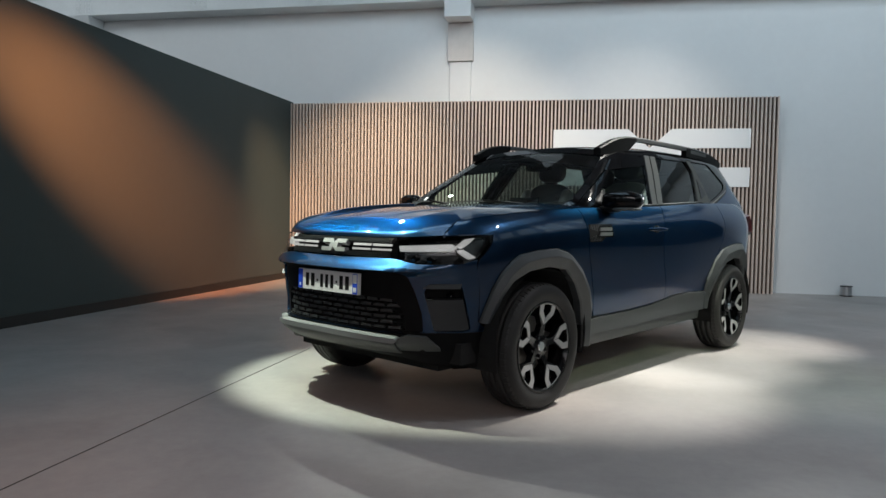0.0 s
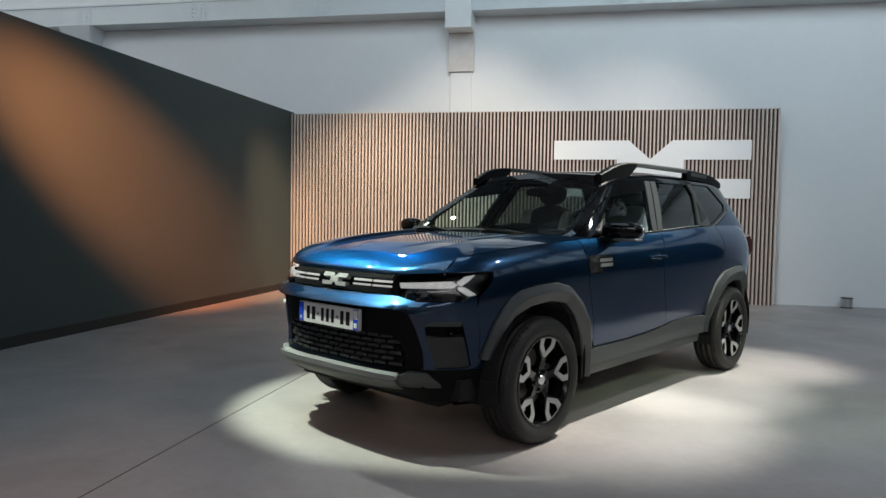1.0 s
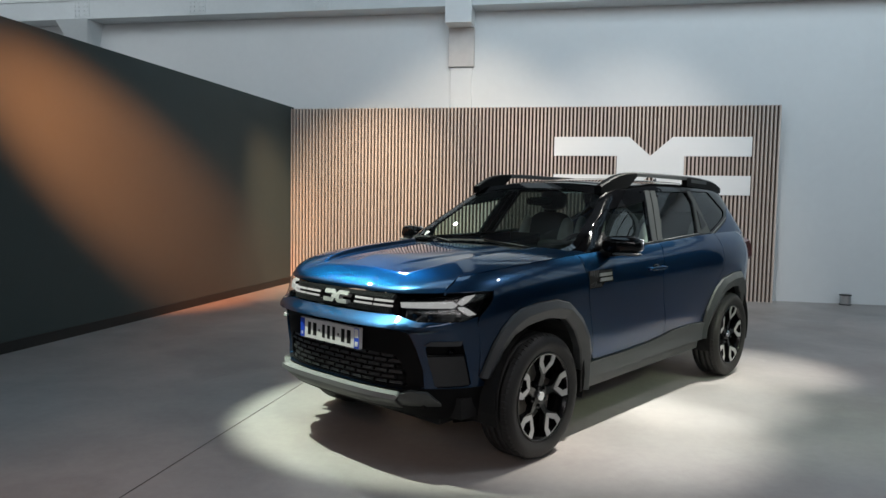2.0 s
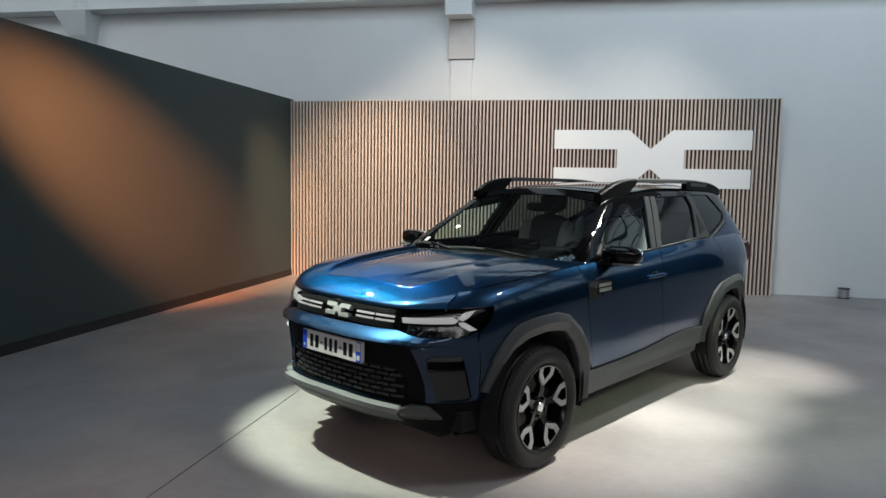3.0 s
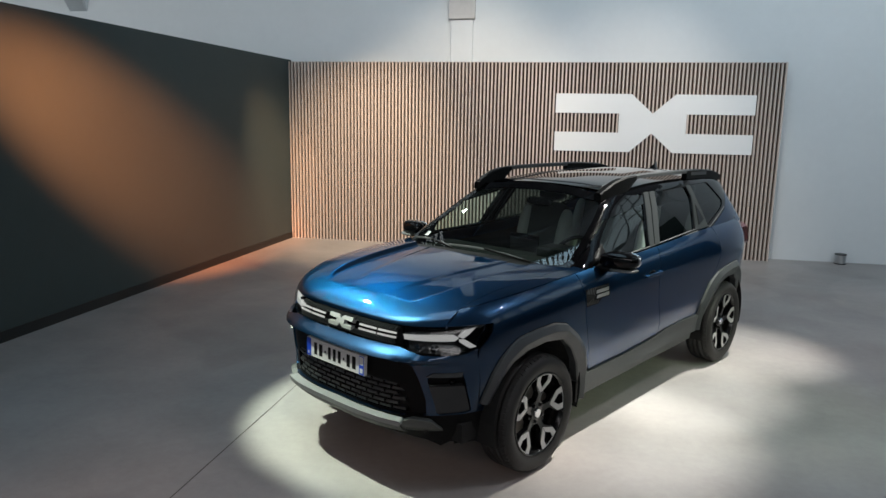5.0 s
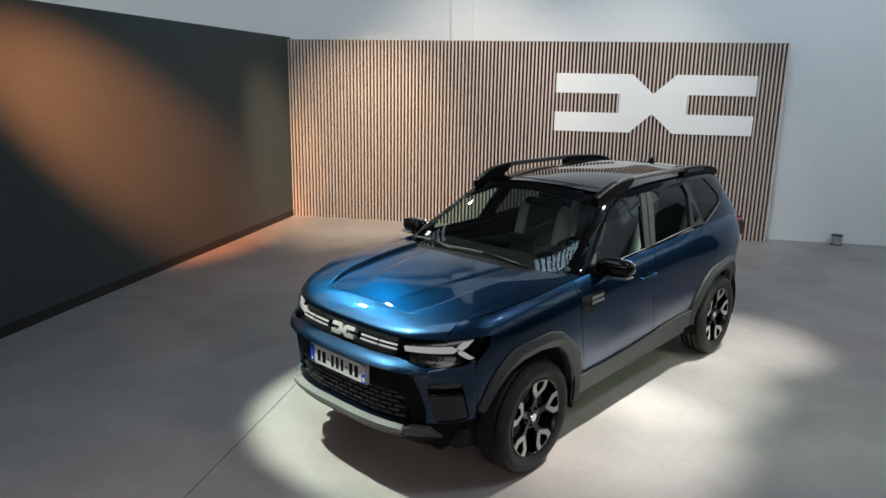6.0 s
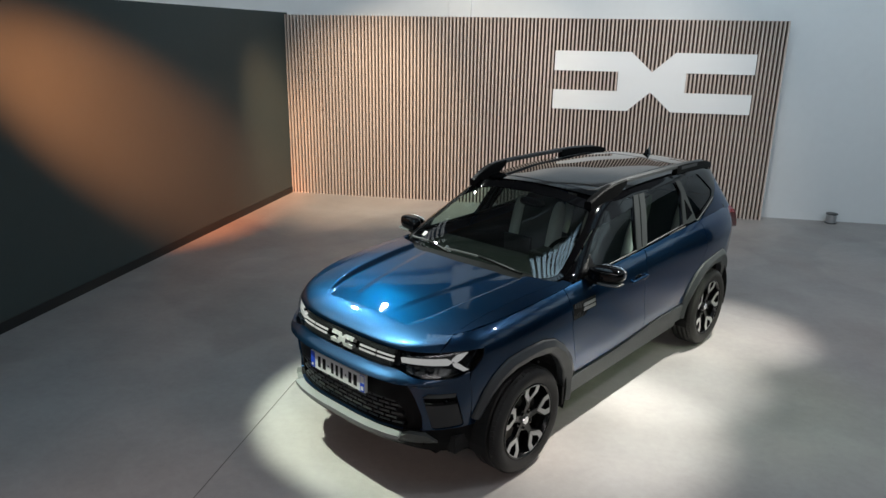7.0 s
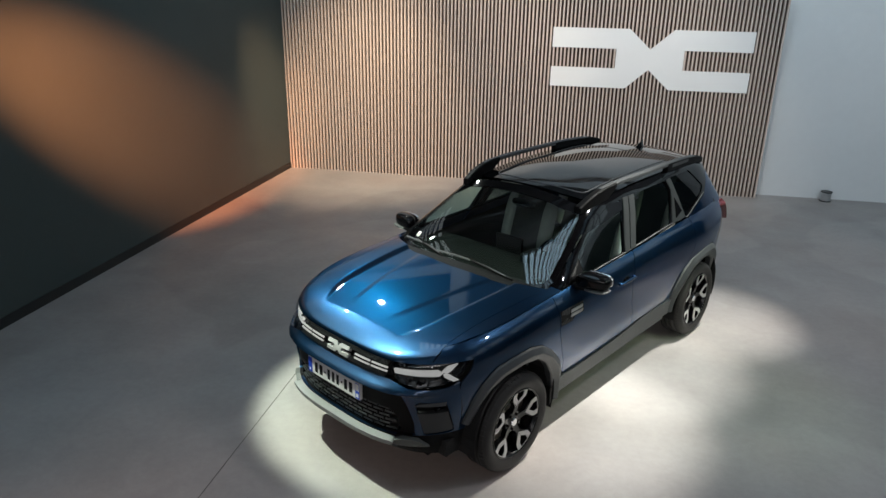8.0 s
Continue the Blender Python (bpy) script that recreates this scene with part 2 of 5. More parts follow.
SEAT_LIGHT = material("pale_grey_seat_cloth", (0.40, 0.40, 0.38), 0.8, vary=0.06, scale=14, bump=0.2, bump_scale=300)
DASH = material("black_soft_dashboard", (0.0022, 0.0028, 0.0026), 0.8, spec=0.05, vary=0.1, scale=10, bump=0.1, bump_scale=250)
RED_LENS = material("dark_red_tail_lens", (0.06, 0.004, 0.006), 0.1, coat=1.0)
PLATE_WHITE = material("white_number_plate", (0.58, 0.58, 0.575), 0.4)
PLATE_BLUE = material("blue_plate_band", (0.01, 0.05, 0.42), 0.4)
FIN_BLACK = material("satin_black_grille_plastic", (0.022, 0.023, 0.024), 0.32, spec=0.5, vary=0.08, scale=20)
CELL = material("smoked_lamp_reflector", (0.05, 0.052, 0.052), 0.25, metal=0.9, vary=0.1, scale=40)
INK = material("black_ink", (0.006, 0.006, 0.006), 0.6, spec=0.15)

# ---- mesh helpers ----
def add_box(bm, lo, hi, bevel=0.0):
    """A box between two corners, with small bevels where asked."""
    made = bmesh.ops.create_cube(bm, size=1.0)["verts"]
    size = [b - a for a, b in zip(lo, hi)]
    mid = [(a + b) / 2 for a, b in zip(lo, hi)]
    for v in made:
        v.co = Vector([c * s + m for c, s, m in zip(v.co, size, mid)])
    if bevel:
        edges = list({e for v in made for e in v.link_edges})
        bmesh.ops.bevel(bm, geom=edges, offset=bevel, segments=2, affect="EDGES", profile=0.5)
    return made


def mesh_of(name, bm, mat, smooth=False):
    me = bpy.data.meshes.new(name)
    bmesh.ops.recalc_face_normals(bm, faces=bm.faces)
    bm.to_mesh(me)
    bm.free()
    for m in (mat if isinstance(mat, (list, tuple)) else [mat]):
        me.materials.append(m)
    if smooth:
        me.shade_smooth()
    return me


def part(name, bm, mat, parent=None, label="", smooth=False):
    ob = new(name, mesh_of(name, bm, mat, smooth))
    if parent is not None:
        ob.parent = parent
    return tagged(ob, label)


def box_part(name, lo, hi, mat, parent=None, label="", bevel=0.0):
    bm = bmesh.new()
    add_box(bm, lo, hi, bevel)
    return part(name, bm, mat, parent, label)


def structure(ob, label, category):
    return tagged(ob, label, category, kind="structure")


# ---- the hall ----
WALL_Y = 11.50          # face of the white back wall
SLAT_Y = 11.277         # face of the slat wall
X0, X1, Y0, CEIL = -14.0, 10.0, -9.0, 7.6
structure(box_part("floor", (X0 - 0.3, Y0 - 0.3, -0.2), (X1 + 0.3, WALL_Y + 0.3, 0), CONCRETE), "grey-brown polished concrete hall floor with faint stains", "floor")
structure(box_part("wall_upper", (X0, WALL_Y, 5.3), (X1, WALL_Y + 0.3, CEIL), ROOF_DARK), "dark boarded upper part of the hall wall", "wall")
structure(box_part("wall_north", (X0, WALL_Y, 0), (X1, WALL_Y + 0.3, 5.3), WHITE_WALL), "plain white painted hall wall behind the slat wall", "wall")
structure(box_part("wall_west", (X0 - 0.3, Y0, 0), (X0, WALL_Y + 0.3, CEIL), WHITE_WALL), "plain white painted hall side wall", "wall")
# x0, x1, y0, y1 and the sky over the glazed openings: a larger one beyond the partition, one over the car, one to the east
ROOF_LIGHTS = [(-11.5, -5.2, -1.0, 10.4, WEST_SKY), (-2.7, 0.6, -0.3, 6.3, ROOF_SKY), (5.2, 8.2, 1.0, 9.0, ROOF_SKY)]
bm = bmesh.new()
edge = X0 - 0.3
for x0, x1, y0, y1, sky in ROOF_LIGHTS:
    add_box(bm, (edge, Y0 - 0.3, CEIL), (x0, WALL_Y + 0.3, CEIL + 0.2))
    add_box(bm, (x0, Y0 - 0.3, CEIL), (x1, y0, CEIL + 0.2))
    add_box(bm, (x0, y1, CEIL), (x1, WALL_Y + 0.3, CEIL + 0.2))
    edge = x1
add_box(bm, (edge, Y0 - 0.3, CEIL), (X1 + 0.3, WALL_Y + 0.3, CEIL + 0.2))
structure(part("ceiling", bm, CEIL_GREY), "grey boarded hall ceiling with three glazed roof lights", "ceiling")
for x0, x1, y0, y1, sky in ROOF_LIGHTS:
    rooflight = structure(new("roof_light"), "glazed roof light with many dark glazing bars", "roof light")
    n = round((x1 - x0) / 0.367)
    for k in range(n + 1):
        x = x0 + (x1 - x0) * k / n
        box_part("glazing_bar", (max(x0, x - 0.05), y0, CEIL + 0.02), (min(x1, x + 0.05), y1, CEIL + 0.10), ROOF_DARK, rooflight)
    for y in np.arange(y0 + 2.2, y1 - 0.5, 2.2):
        box_part("glazing_bar", (x0, y - 0.06, CEIL + 0.01), (x1, y + 0.06, CEIL + 0.105), ROOF_DARK, rooflight)
    box_part("pane", (x0, y0, CEIL + 0.12), (x1, y1, CEIL + 0.14), sky, rooflight, "bright daylight-filled pane")


def window_wall(name, along, place, thick, lo, hi, sill, head, count, width, sky):
    """A wall with a row of tall windows in real openings; along is the axis it runs on."""
    bm = bmesh.new()
    gap = (hi - lo) / count

    def block(a, b, z0, z1):
        if along == "y":
            add_box(bm, (place, a, z0), (place + thick, b, z1))
        else:
            add_box(bm, (a, place, z0), (b, place + thick, z1))
    block(lo, hi, 0, sill)
    block(lo, hi, head, CEIL)
    edge = lo
    spans = []
    for i in range(count):
        mid = lo + (i + 0.5) * gap
        block(edge, mid - width / 2, sill, head)
        spans.append((mid - width / 2, mid + width / 2))
        edge = mid + width / 2
    block(edge, hi, sill, head)
    wall = structure(part(name, bm, WHITE_WALL), "unseen white painted hall wall with added tall windows", "wall")
    for a, b in spans:
        win = structure(new("window_%d" % (len([o for o in bpy.data.objects if o.name.startswith("window_") and o.parent is None]) + 1)), "unseen tall steel-framed window with many panes, added for light", "window")
        fr = bmesh.new()
        t0, t1 = place + thick * 0.3, place + thick * 0.6

        def bar(u0, u1, z0, z1, target):
            if along == "y":
                add_box(target, (t0, u0, z0), (t1, u1, z1))
            else:
                add_box(target, (u0, t0, z0), (u1, t1, z1))
        for k in range(4):
            u = a + (b - a) * k / 3
            bar(max(a, u - 0.035), min(b, u + 0.035), sill, head, fr)
        for k in range(5):
            z = sill + (head - sill) * k / 4
            bar(a, b, max(sill, z - 0.03), min(head, z + 0.03), fr)
        part("window_frame", fr, ROOF_DARK, win)
        pane = bmesh.new()
        bar(a, b, sill, head, pane)
        bmesh.ops.scale(pane, vec=(0.2, 1, 1) if along == "y" else (1, 0.2, 1), space=Matrix.Translation((-(t0 + t1) / 2 if along == "y" else 0, -(t0 + t1) / 2 if along == "x" else 0, 0)), verts=pane.verts)
        part("pane", pane, sky, win, "bright daylight-filled pane")
    return wall


# unseen east windows; their glowing panes stand in for a lit plain wall
window_wall("wall_east", "y", X1, 0.3, Y0, WALL_Y + 0.3, 4.2, 6.8, 8, 1.9, EAST_GLOW)
structure(box_part("wall_panel_east", (X1 - 0.12, Y0, 0), (X1, WALL_Y, 3.5), DARK_WALL), "tall dark painted panelling along the hall side wall", "wall")
# unseen south wall; its glowing windows are added to light the hall
window_wall("wall_south", "x", Y0 - 0.3, 0.3, X0, X1, 4.4, 6.8, 7, 2.2, SKY_GLOW)


# crane runway beam along the back wall, and the pier that carries it
runway = new("runway_beam")
tagged(runway, "grey-white riveted steel crane beam along the hall wall", "beam")
BEAM_Y0, BEAM_Y1, BEAM_Z = 11.10, WALL_Y, 4.60
bm = bmesh.new()
add_box(bm, (X0, BEAM_Y0, BEAM_Z), (X1, BEAM_Y1, BEAM_Z + 0.03), 0.004)
add_box(bm, (X0, BEAM_Y0 + 0.02, BEAM_Z + 0.03), (X1, BEAM_Y0 + 0.06, BEAM_Z + 0.33))
add_box(bm, (X0, BEAM_Y0, BEAM_Z + 0.33), (X1, BEAM_Y1, BEAM_Z + 0.36), 0.004)
part("girder", bm, STEEL_PAINT, runway)
for px in (-8.1, -5.85, -3.6, 1.2, 3.6, 6.0):
    bm = bmesh.new()
    add_box(bm, (px - 0.16, BEAM_Y0 + 0.008, BEAM_Z + 0.035), (px + 0.16, BEAM_Y0 + 0.02, BEAM_Z + 0.325), 0.002)
    plate = part("splice_plate", bm, STEEL_PAINT, runway)
    for sx in (-0.12, -0.05, 0.05, 0.12):
        for k in range(4):
            bm = bmesh.new()
            bmesh.ops.create_cone(bm, cap_ends=True, segments=6, radius1=0.016, radius2=0.013, depth=0.014,
                                  matrix=pose(px + sx, BEAM_Y0 + 0.001, BEAM_Z + 0.075 + 0.07 * k, 90))
            part("bolt", bm, STEEL_PAINT, plate)


def pier(x, lower_half, upper_half):
    """A wall pier: slim shaft, wider capital with a bare-plaster band, and a sloped shoulder."""
    ob = new("wall_pier")
    structure(ob, "white painted wall pier with a bare plaster band under the beam", "pier")
    box_part("shaft", (x - lower_half, WALL_Y - 0.05, 0), (x + lower_half, WALL_Y, 3.69), WHITE_WALL, ob, bevel=0.004)
    box_part("plaster_band", (x - upper_half, WALL_Y - 0.09, 3.696), (x + upper_half, WALL_Y, 4.33), PATCH, ob, "bare beige plaster band", bevel=0.004)
    box_part("capital", (x - upper_half - 0.003, 11.06, 4.33), (x + upper_half + 0.003, WALL_Y, CEIL), WHITE_WALL, ob, bevel=0.004)
    return ob


pier(-1.265, 0.18, 0.212)
def hexahedron(corners):
    bm = bmesh.new()
    vs = [bm.verts.new(c) for c in corners]
    for f in ((0, 1, 2, 3), (4, 7, 6, 5), (0, 4, 5, 1), (1, 5, 6, 2), (2, 6, 7, 3), (3, 7, 4, 0)):
        bm.faces.new([vs[i] for i in f])
    return bm


bm = hexahedron([(-8.60, 11.06, 4.60), (-7.95, 11.06, 4.60), (-7.95, 11.5, 4.60), (-8.60, 11.5, 4.60), (-8.45, 11.25, 4.2), (-8.1, 11.25, 4.2), (-8.1, 11.5, 3.9), (-8.45, 11.5, 3.9)])
tagged(part("beam_bracket", bm, STEEL_PAINT), "grey-white painted steel bracket under the crane beam", "bracket")

# dark partition wall with its baseboard
DARK_X, DARK_TOP, DARK_LOW = -4.19, 3.045, 0.106


def leaning(y, back):
    """The face of the partition drifts away a little towards the camera."""
    return DARK_X - 0.038 * (SLAT_Y - y) - back


def partition(y0, y1, back0, back1, z0, z1):
    return hexahedron([(leaning(y1, back0), y1, z0), (leaning(y0, back0), y0, z0), (leaning(y0, back1), y0, z0), (leaning(y1, back1), y1, z0),
                       (leaning(y1, back0), y1, z1), (leaning(y0, back0), y0, z1), (leaning(y0, back1), y0, z1), (leaning(y1, back1), y1, z1)])


structure(part("wall_partition", partition(-3.0, SLAT_Y + 0.1, 0, 0.30, DARK_LOW, DARK_TOP), DARK_WALL), "dark green matt partition wall washed by an orange spotlight", "wall")
structure(part("baseboard", partition(-3.0, SLAT_Y + 0.1, -0.006, 0.29, 0, DARK_LOW), BASEBOARD), "black baseboard under the dark partition wall", "baseboard")

# slat wall: felt-covered board with upright oak slats
SLAT_X0, SLAT_X1, SLAT_TOP = -4.185, 3.685, 3.013
slat_wall = structure(new("slat_wall"), "free-standing wall of upright light oak slats on dark felt", "slat wall")
box_part("backing", (SLAT_X0, SLAT_Y + 0.045, 0), (SLAT_X1, SLAT_Y + 0.10, SLAT_TOP - 0.004), FELT, slat_wall, "dark felt backing board")
PITCH, SLAT_W, SLAT_D = 0.0587, 0.0255, 0.045
bm = bmesh.new()
add_box(bm, (-SLAT_W / 2, 0, 0), (SLAT_W / 2, SLAT_D, SLAT_TOP))
bmesh.ops.bevel(bm, geom=[e for e in bm.edges if abs(e.verts[0].co.z - e.verts[1].co.z) > 1 and e.verts[0].co.y < 0.01], offset=0.003, segments=1, affect="EDGES")
slat_mesh = mesh_of("slat", bm, OAK)
count = int((SLAT_X1 - SLAT_X0) / PITCH)
for i in range(count + 1):
    s = new("slat", slat_mesh)
    s.parent = slat_wall
    s.location = (SLAT_X1 - SLAT_W / 2 - i * PITCH, SLAT_Y, 0)

# the white emblem board set into the slats: two facing forked brackets that meet in the middle
EMB_X0, EMB_X1, EMB_Z0, EMB_Z1 = 0.303, 3.287, 1.636, 2.53
ew, eh = EMB_X1 - EMB_X0, EMB_Z1 - EMB_Z0


def emblem_outline(w, h):
    """Two mirrored forks, prongs pointing outwards, joined at a waist; centred."""
    arm, hole, cut, waist = h * 0.335, w * 0.33, w * 0.39, h * 0.34
    right = [(0, waist / 2), (w / 2 - cut, h / 2), (w / 2, h / 2), (w / 2, h / 2 - arm), (w / 2 - hole, h / 2 - arm),
             (w / 2 - hole, -h / 2 + arm), (w / 2, -h / 2 + arm), (w / 2, -h / 2), (w / 2 - cut, -h / 2), (0, -waist / 2)]
    left = [(-x, z) for x, z in reversed(right[1:-1])]
    return right + left


def plate_from(outline, y0, y1, cx, cz):
    bm = bmesh.new()
    f = bm.faces.new([bm.verts.new((cx + x, y0, cz + z)) for x, z in outline])
    res = bmesh.ops.extrude_face_region(bm, geom=[f])
    bmesh.ops.translate(bm, vec=(0, y1 - y0, 0), verts=[v for v in res["geom"] if isinstance(v, bmesh.types.BMVert)])
    bmesh.ops.triangulate(bm, faces=[f for f in bm.faces if len(f.verts) > 4])
    return bm


tagged(part("emblem_board", plate_from(emblem_outline(ew, eh), SLAT_Y - 0.012, SLAT_Y + 0.02, (EMB_X0 + EMB_X1) / 2, (EMB_Z0 + EMB_Z1) / 2), LOGO_WHITE),
       "large flat white forked emblem board mounted on the slat wall", "emblem")

# small floor box by the back wall
floor_box = tagged(new("floor_socket"), "small round galvanised floor post with a dark cap", "floor post")
floor_box.location = (4.75, 11.38, 0)
bm = bmesh.new()
bmesh.ops.create_cone(bm, cap_ends=True, segments=20, radius1=0.075, radius2=0.075, depth=0.13, matrix=pose(0, 0, 0.08))
part("post", bm, GALV, floor_box, smooth=False)
for z, r, h in ((0.008, 0.085, 0.016), (0.15, 0.085, 0.014)):
    bm = bmesh.new()
    bmesh.ops.create_cone(bm, cap_ends=True, segments=20, radius1=r, radius2=r, depth=h, matrix=pose(0, 0, z))
    part("flange", bm, BLACK_PLASTIC_LAMP, floor_box, "dark round flange")

# saw-cut joint in the floor
JOINT_END = 5.2
jx = -1.618 + 0.3 * (JOINT_END - Y0) / (WALL_Y - Y0)
structure(part("floor_joint", hexahedron([(-1.618, Y0, 0.0005), (-1.614, Y0, 0.0005), (jx + 0.004, JOINT_END, 0.0005), (jx, JOINT_END, 0.0005), (-1.618, Y0, 0.0035), (-1.614, Y0, 0.0035), (jx + 0.004, JOINT_END, 0.0035), (jx, JOINT_END, 0.0035)]), SEAM), "thin dark saw-cut joint in the concrete floor", "floor joint")

# roof trusses under the ceiling
for ty in (-6.0, -1.5, 3.0, 7.5):
    truss = tagged(new("roof_truss"), "dark steel lattice roof truss under the ceiling", "truss", "roof trusses")
    bm = bmesh.new()
    for z in (6.1, 7.35):
        add_box(bm, (X0, ty - 0.07, z), (X1, ty + 0.07, z + 0.12))
    part("chord", bm, ROOF_DARK, truss)
    bm = bmesh.new()
    n = 16
    for k in range(n):
        xa = X0 + (X1 - X0) * k / n
        xb = X0 + (X1 - X0) * (k + 1) / n
        za, zb = (6.16, 7.4) if k % 2 else (7.4, 6.16)
        m = Matrix.Translation(((xa + xb) / 2, ty, (za + zb) / 2)) @ Matrix.Rotation(-math.atan2(zb - za, xb - xa), 4, "Y")
        made = bmesh.ops.create_cube(bm, size=1.0, matrix=m @ Matrix.Diagonal((math.hypot(xb - xa, zb - za), 0.06, 0.08, 1)))
    part("lattice", bm, ROOF_DARK, truss)

# ---- the car's surface ----
from mathutils.geometry import delaunay_2d_cdt

car = tagged(new("car"), "dark indigo blue metallic five-door SUV with grey cladding and black roof", "car")
car.matrix_world = CAR


def curve(xs, ys):
    """A smooth monotone-ish curve through a few knots."""
    xs, ys = np.array(xs, float), np.array(ys, float)
    h, dl = np.diff(xs), np.diff(ys) / np.diff(xs)
    m = np.concatenate([[dl[0]], np.where(dl[:-1] * dl[1:] > 0, 2 * dl[:-1] * dl[1:] / np.where(dl[:-1] + dl[1:] == 0, 1, dl[:-1] + dl[1:]), 0.0), [dl[-1]]])

    def at(x):
        x = min(max(x, xs[0]), xs[-1])
        i = min(int(np.searchsorted(xs, x, "right")) - 1, len(h) - 1)
        t = (x - xs[i]) / h[i]
        return float(ys[i] * (1 + 2 * t) * (1 - t) ** 2 + m[i] * h[i] * t * (1 - t) ** 2 + ys[i + 1] * t * t * (3 - 2 * t) + m[i + 1] * h[i] * t * t * (t - 1))
    return at


class Wrap:
    """A skin round the car: at each height a rounded plan outline from the nose along the side to the tail.
    u runs along that outline from the nose's middle; the other side is its mirror image."""

    def __init__(self, mid, front, rear, width, power_y, power_f, power_r, ref, edge, edge_ref, fixed, plain=False):
        self.mid, self.front, self.rear, self.width = mid, front, rear, width
        self.py, self.pf, self.pr = power_y, power_f, power_r
        self.edge, self.edge_ref, self.fixed, self.plain = edge, edge_ref, fixed, plain
        rows = []
        for k in range(401):
            a = math.pi / 2 * k / 400
            rows.append((math.cos(a) ** (2 / self.pf), math.sin(a) ** (2 / self.py)))
        rows += [(-math.cos(math.pi / 2 * k / 400) ** (2 / self.pr), math.sin(math.pi / 2 * k / 400) ** (2 / self.py)) for k in range(399, -1, -1)]
        f, r, w = front(ref) - mid, mid - rear(ref), width(ref)
        xy = [(mid + (f if a > 0 else r) * a, w * b) for a, b in rows]
        self.us = np.concatenate([[0], np.cumsum([math.dist(p, q) for p, q in zip(xy, xy[1:])])])
        self.xi, self.eta = np.array([a for a, b in rows]), np.array([b for a, b in rows])
        self.px, self.py_ref = np.array([p[0] for p in xy]), np.array([p[1] for p in xy])
        self.last = self.us[-1]

    def side(self, x, z):
        """The (u, z) of a place on the flank, by its x."""
        e = self.zeta(x, z)
        a = (x - self.mid) / ((self.nose_x(e, z) - self.mid) if x > self.mid else (self.mid - self.rear(e)))
        return float(np.interp(-a, -self.xi, self.us)), z

    def nose(self, y, z):
        """The (u, z) of a place on the front, by its y."""
        u = float(np.interp(y, self.py_ref[:401], self.us[:401]))
        for _ in range(3):
            x = self.place(u, z).x
            u = float(np.interp(y / self.width(self.zeta(x, z)), self.eta[:401], self.us[:401]))
        return u, z

    def tail(self, y, z):
        return float(np.interp(-y, -self.py_ref[401:], self.us[401:])), z

    def nose_x(self, e, z):
        return self.front(z if self.plain else e)

    def zeta(self, x, z):
        top = self.edge(x)
        return z + (self.edge_ref - top) * min(max((z - self.fixed) / (top - self.fixed), 0), 1.3)

    def place(self, u, z, off=0.0):
        s = 1
        if u < 0:
            u, s = -u, -1
        if u > self.last:
            u, s = 2 * self.last - u, -1
        a, b = float(np.interp(u, self.us, self.xi)), float(np.interp(u, self.us, self.eta))
        x = float(np.interp(u, self.us, self.px))
        e = self.zeta(x, z)
        x = self.mid + ((self.nose_x(e, z) - self.mid) if a > 0 else (self.mid - self.rear(e))) * a
        e = self.zeta(x, z)
        x = self.mid + ((self.nose_x(e, z) - self.mid) if a > 0 else (self.mid - self.rear(e))) * a
        p = Vector((x, s * self.width(e) * b, z))
        if off:
            p += self.normal(s * u, z) * off
        return p

    def normal(self, u, z):
        d = 0.004
        n = (self.place(u, z + d) - self.place(u, z - d)).cross(self.place(u + d, z) - self.place(u - d, z))
        n.normalize()
        p = self.place(u, z)
        return n if n.dot(Vector((p.x - self.mid, p.y * 2, 0))) > 0 else -n


def inset(poly, gap):
    """The outline moved inwards by a small gap."""
    n = len(poly)
    area2 = sum(poly[i][0] * poly[(i + 1) % n][1] - poly[(i + 1) % n][0] * poly[i][1] for i in range(n))
    sgn = 1 if area2 > 0 else -1
    out = []
    for i in range(n):
        p, q, r = Vector(poly[i - 1]), Vector(poly[i]), Vector(poly[(i + 1) % n])
        a, b = (q - p).normalized(), (r - q).normalized()
        na, nb = Vector((-a.y, a.x)) * sgn, Vector((-b.y, b.x)) * sgn
        m = (na + nb)
        m = m / max(m.length_squared / 2, 0.35)
        out.append(tuple(q + m * gap))
    return out


def resample(poly, step):
    out = []
    n = len(poly)
    for i in range(n):
        p, q = Vector(poly[i]), Vector(poly[(i + 1) % n])
        k = max(1, round((q - p).length / step))
        out += [tuple(p.lerp(q, j / k)) for j in range(k)]
    return out


def rounded(poly, radius=0.02, seg=3):
    """The outline with its corners rounded."""
    out = []
    n = len(poly)
    for i in range(n):
        p, q, r = Vector(poly[i - 1]), Vector(poly[i]), Vector(poly[(i + 1) % n])
        ra = min(radius, (p - q).length * 0.45)
        rb = min(radius, (r - q).length * 0.45)
        a, b = q + (p - q).normalized() * ra, q + (r - q).normalized() * rb
        for k in range(seg + 1):
            t = k / seg
            out.append(tuple((1 - t) ** 2 * a + 2 * t * (1 - t) * q + t * t * b))
    return out


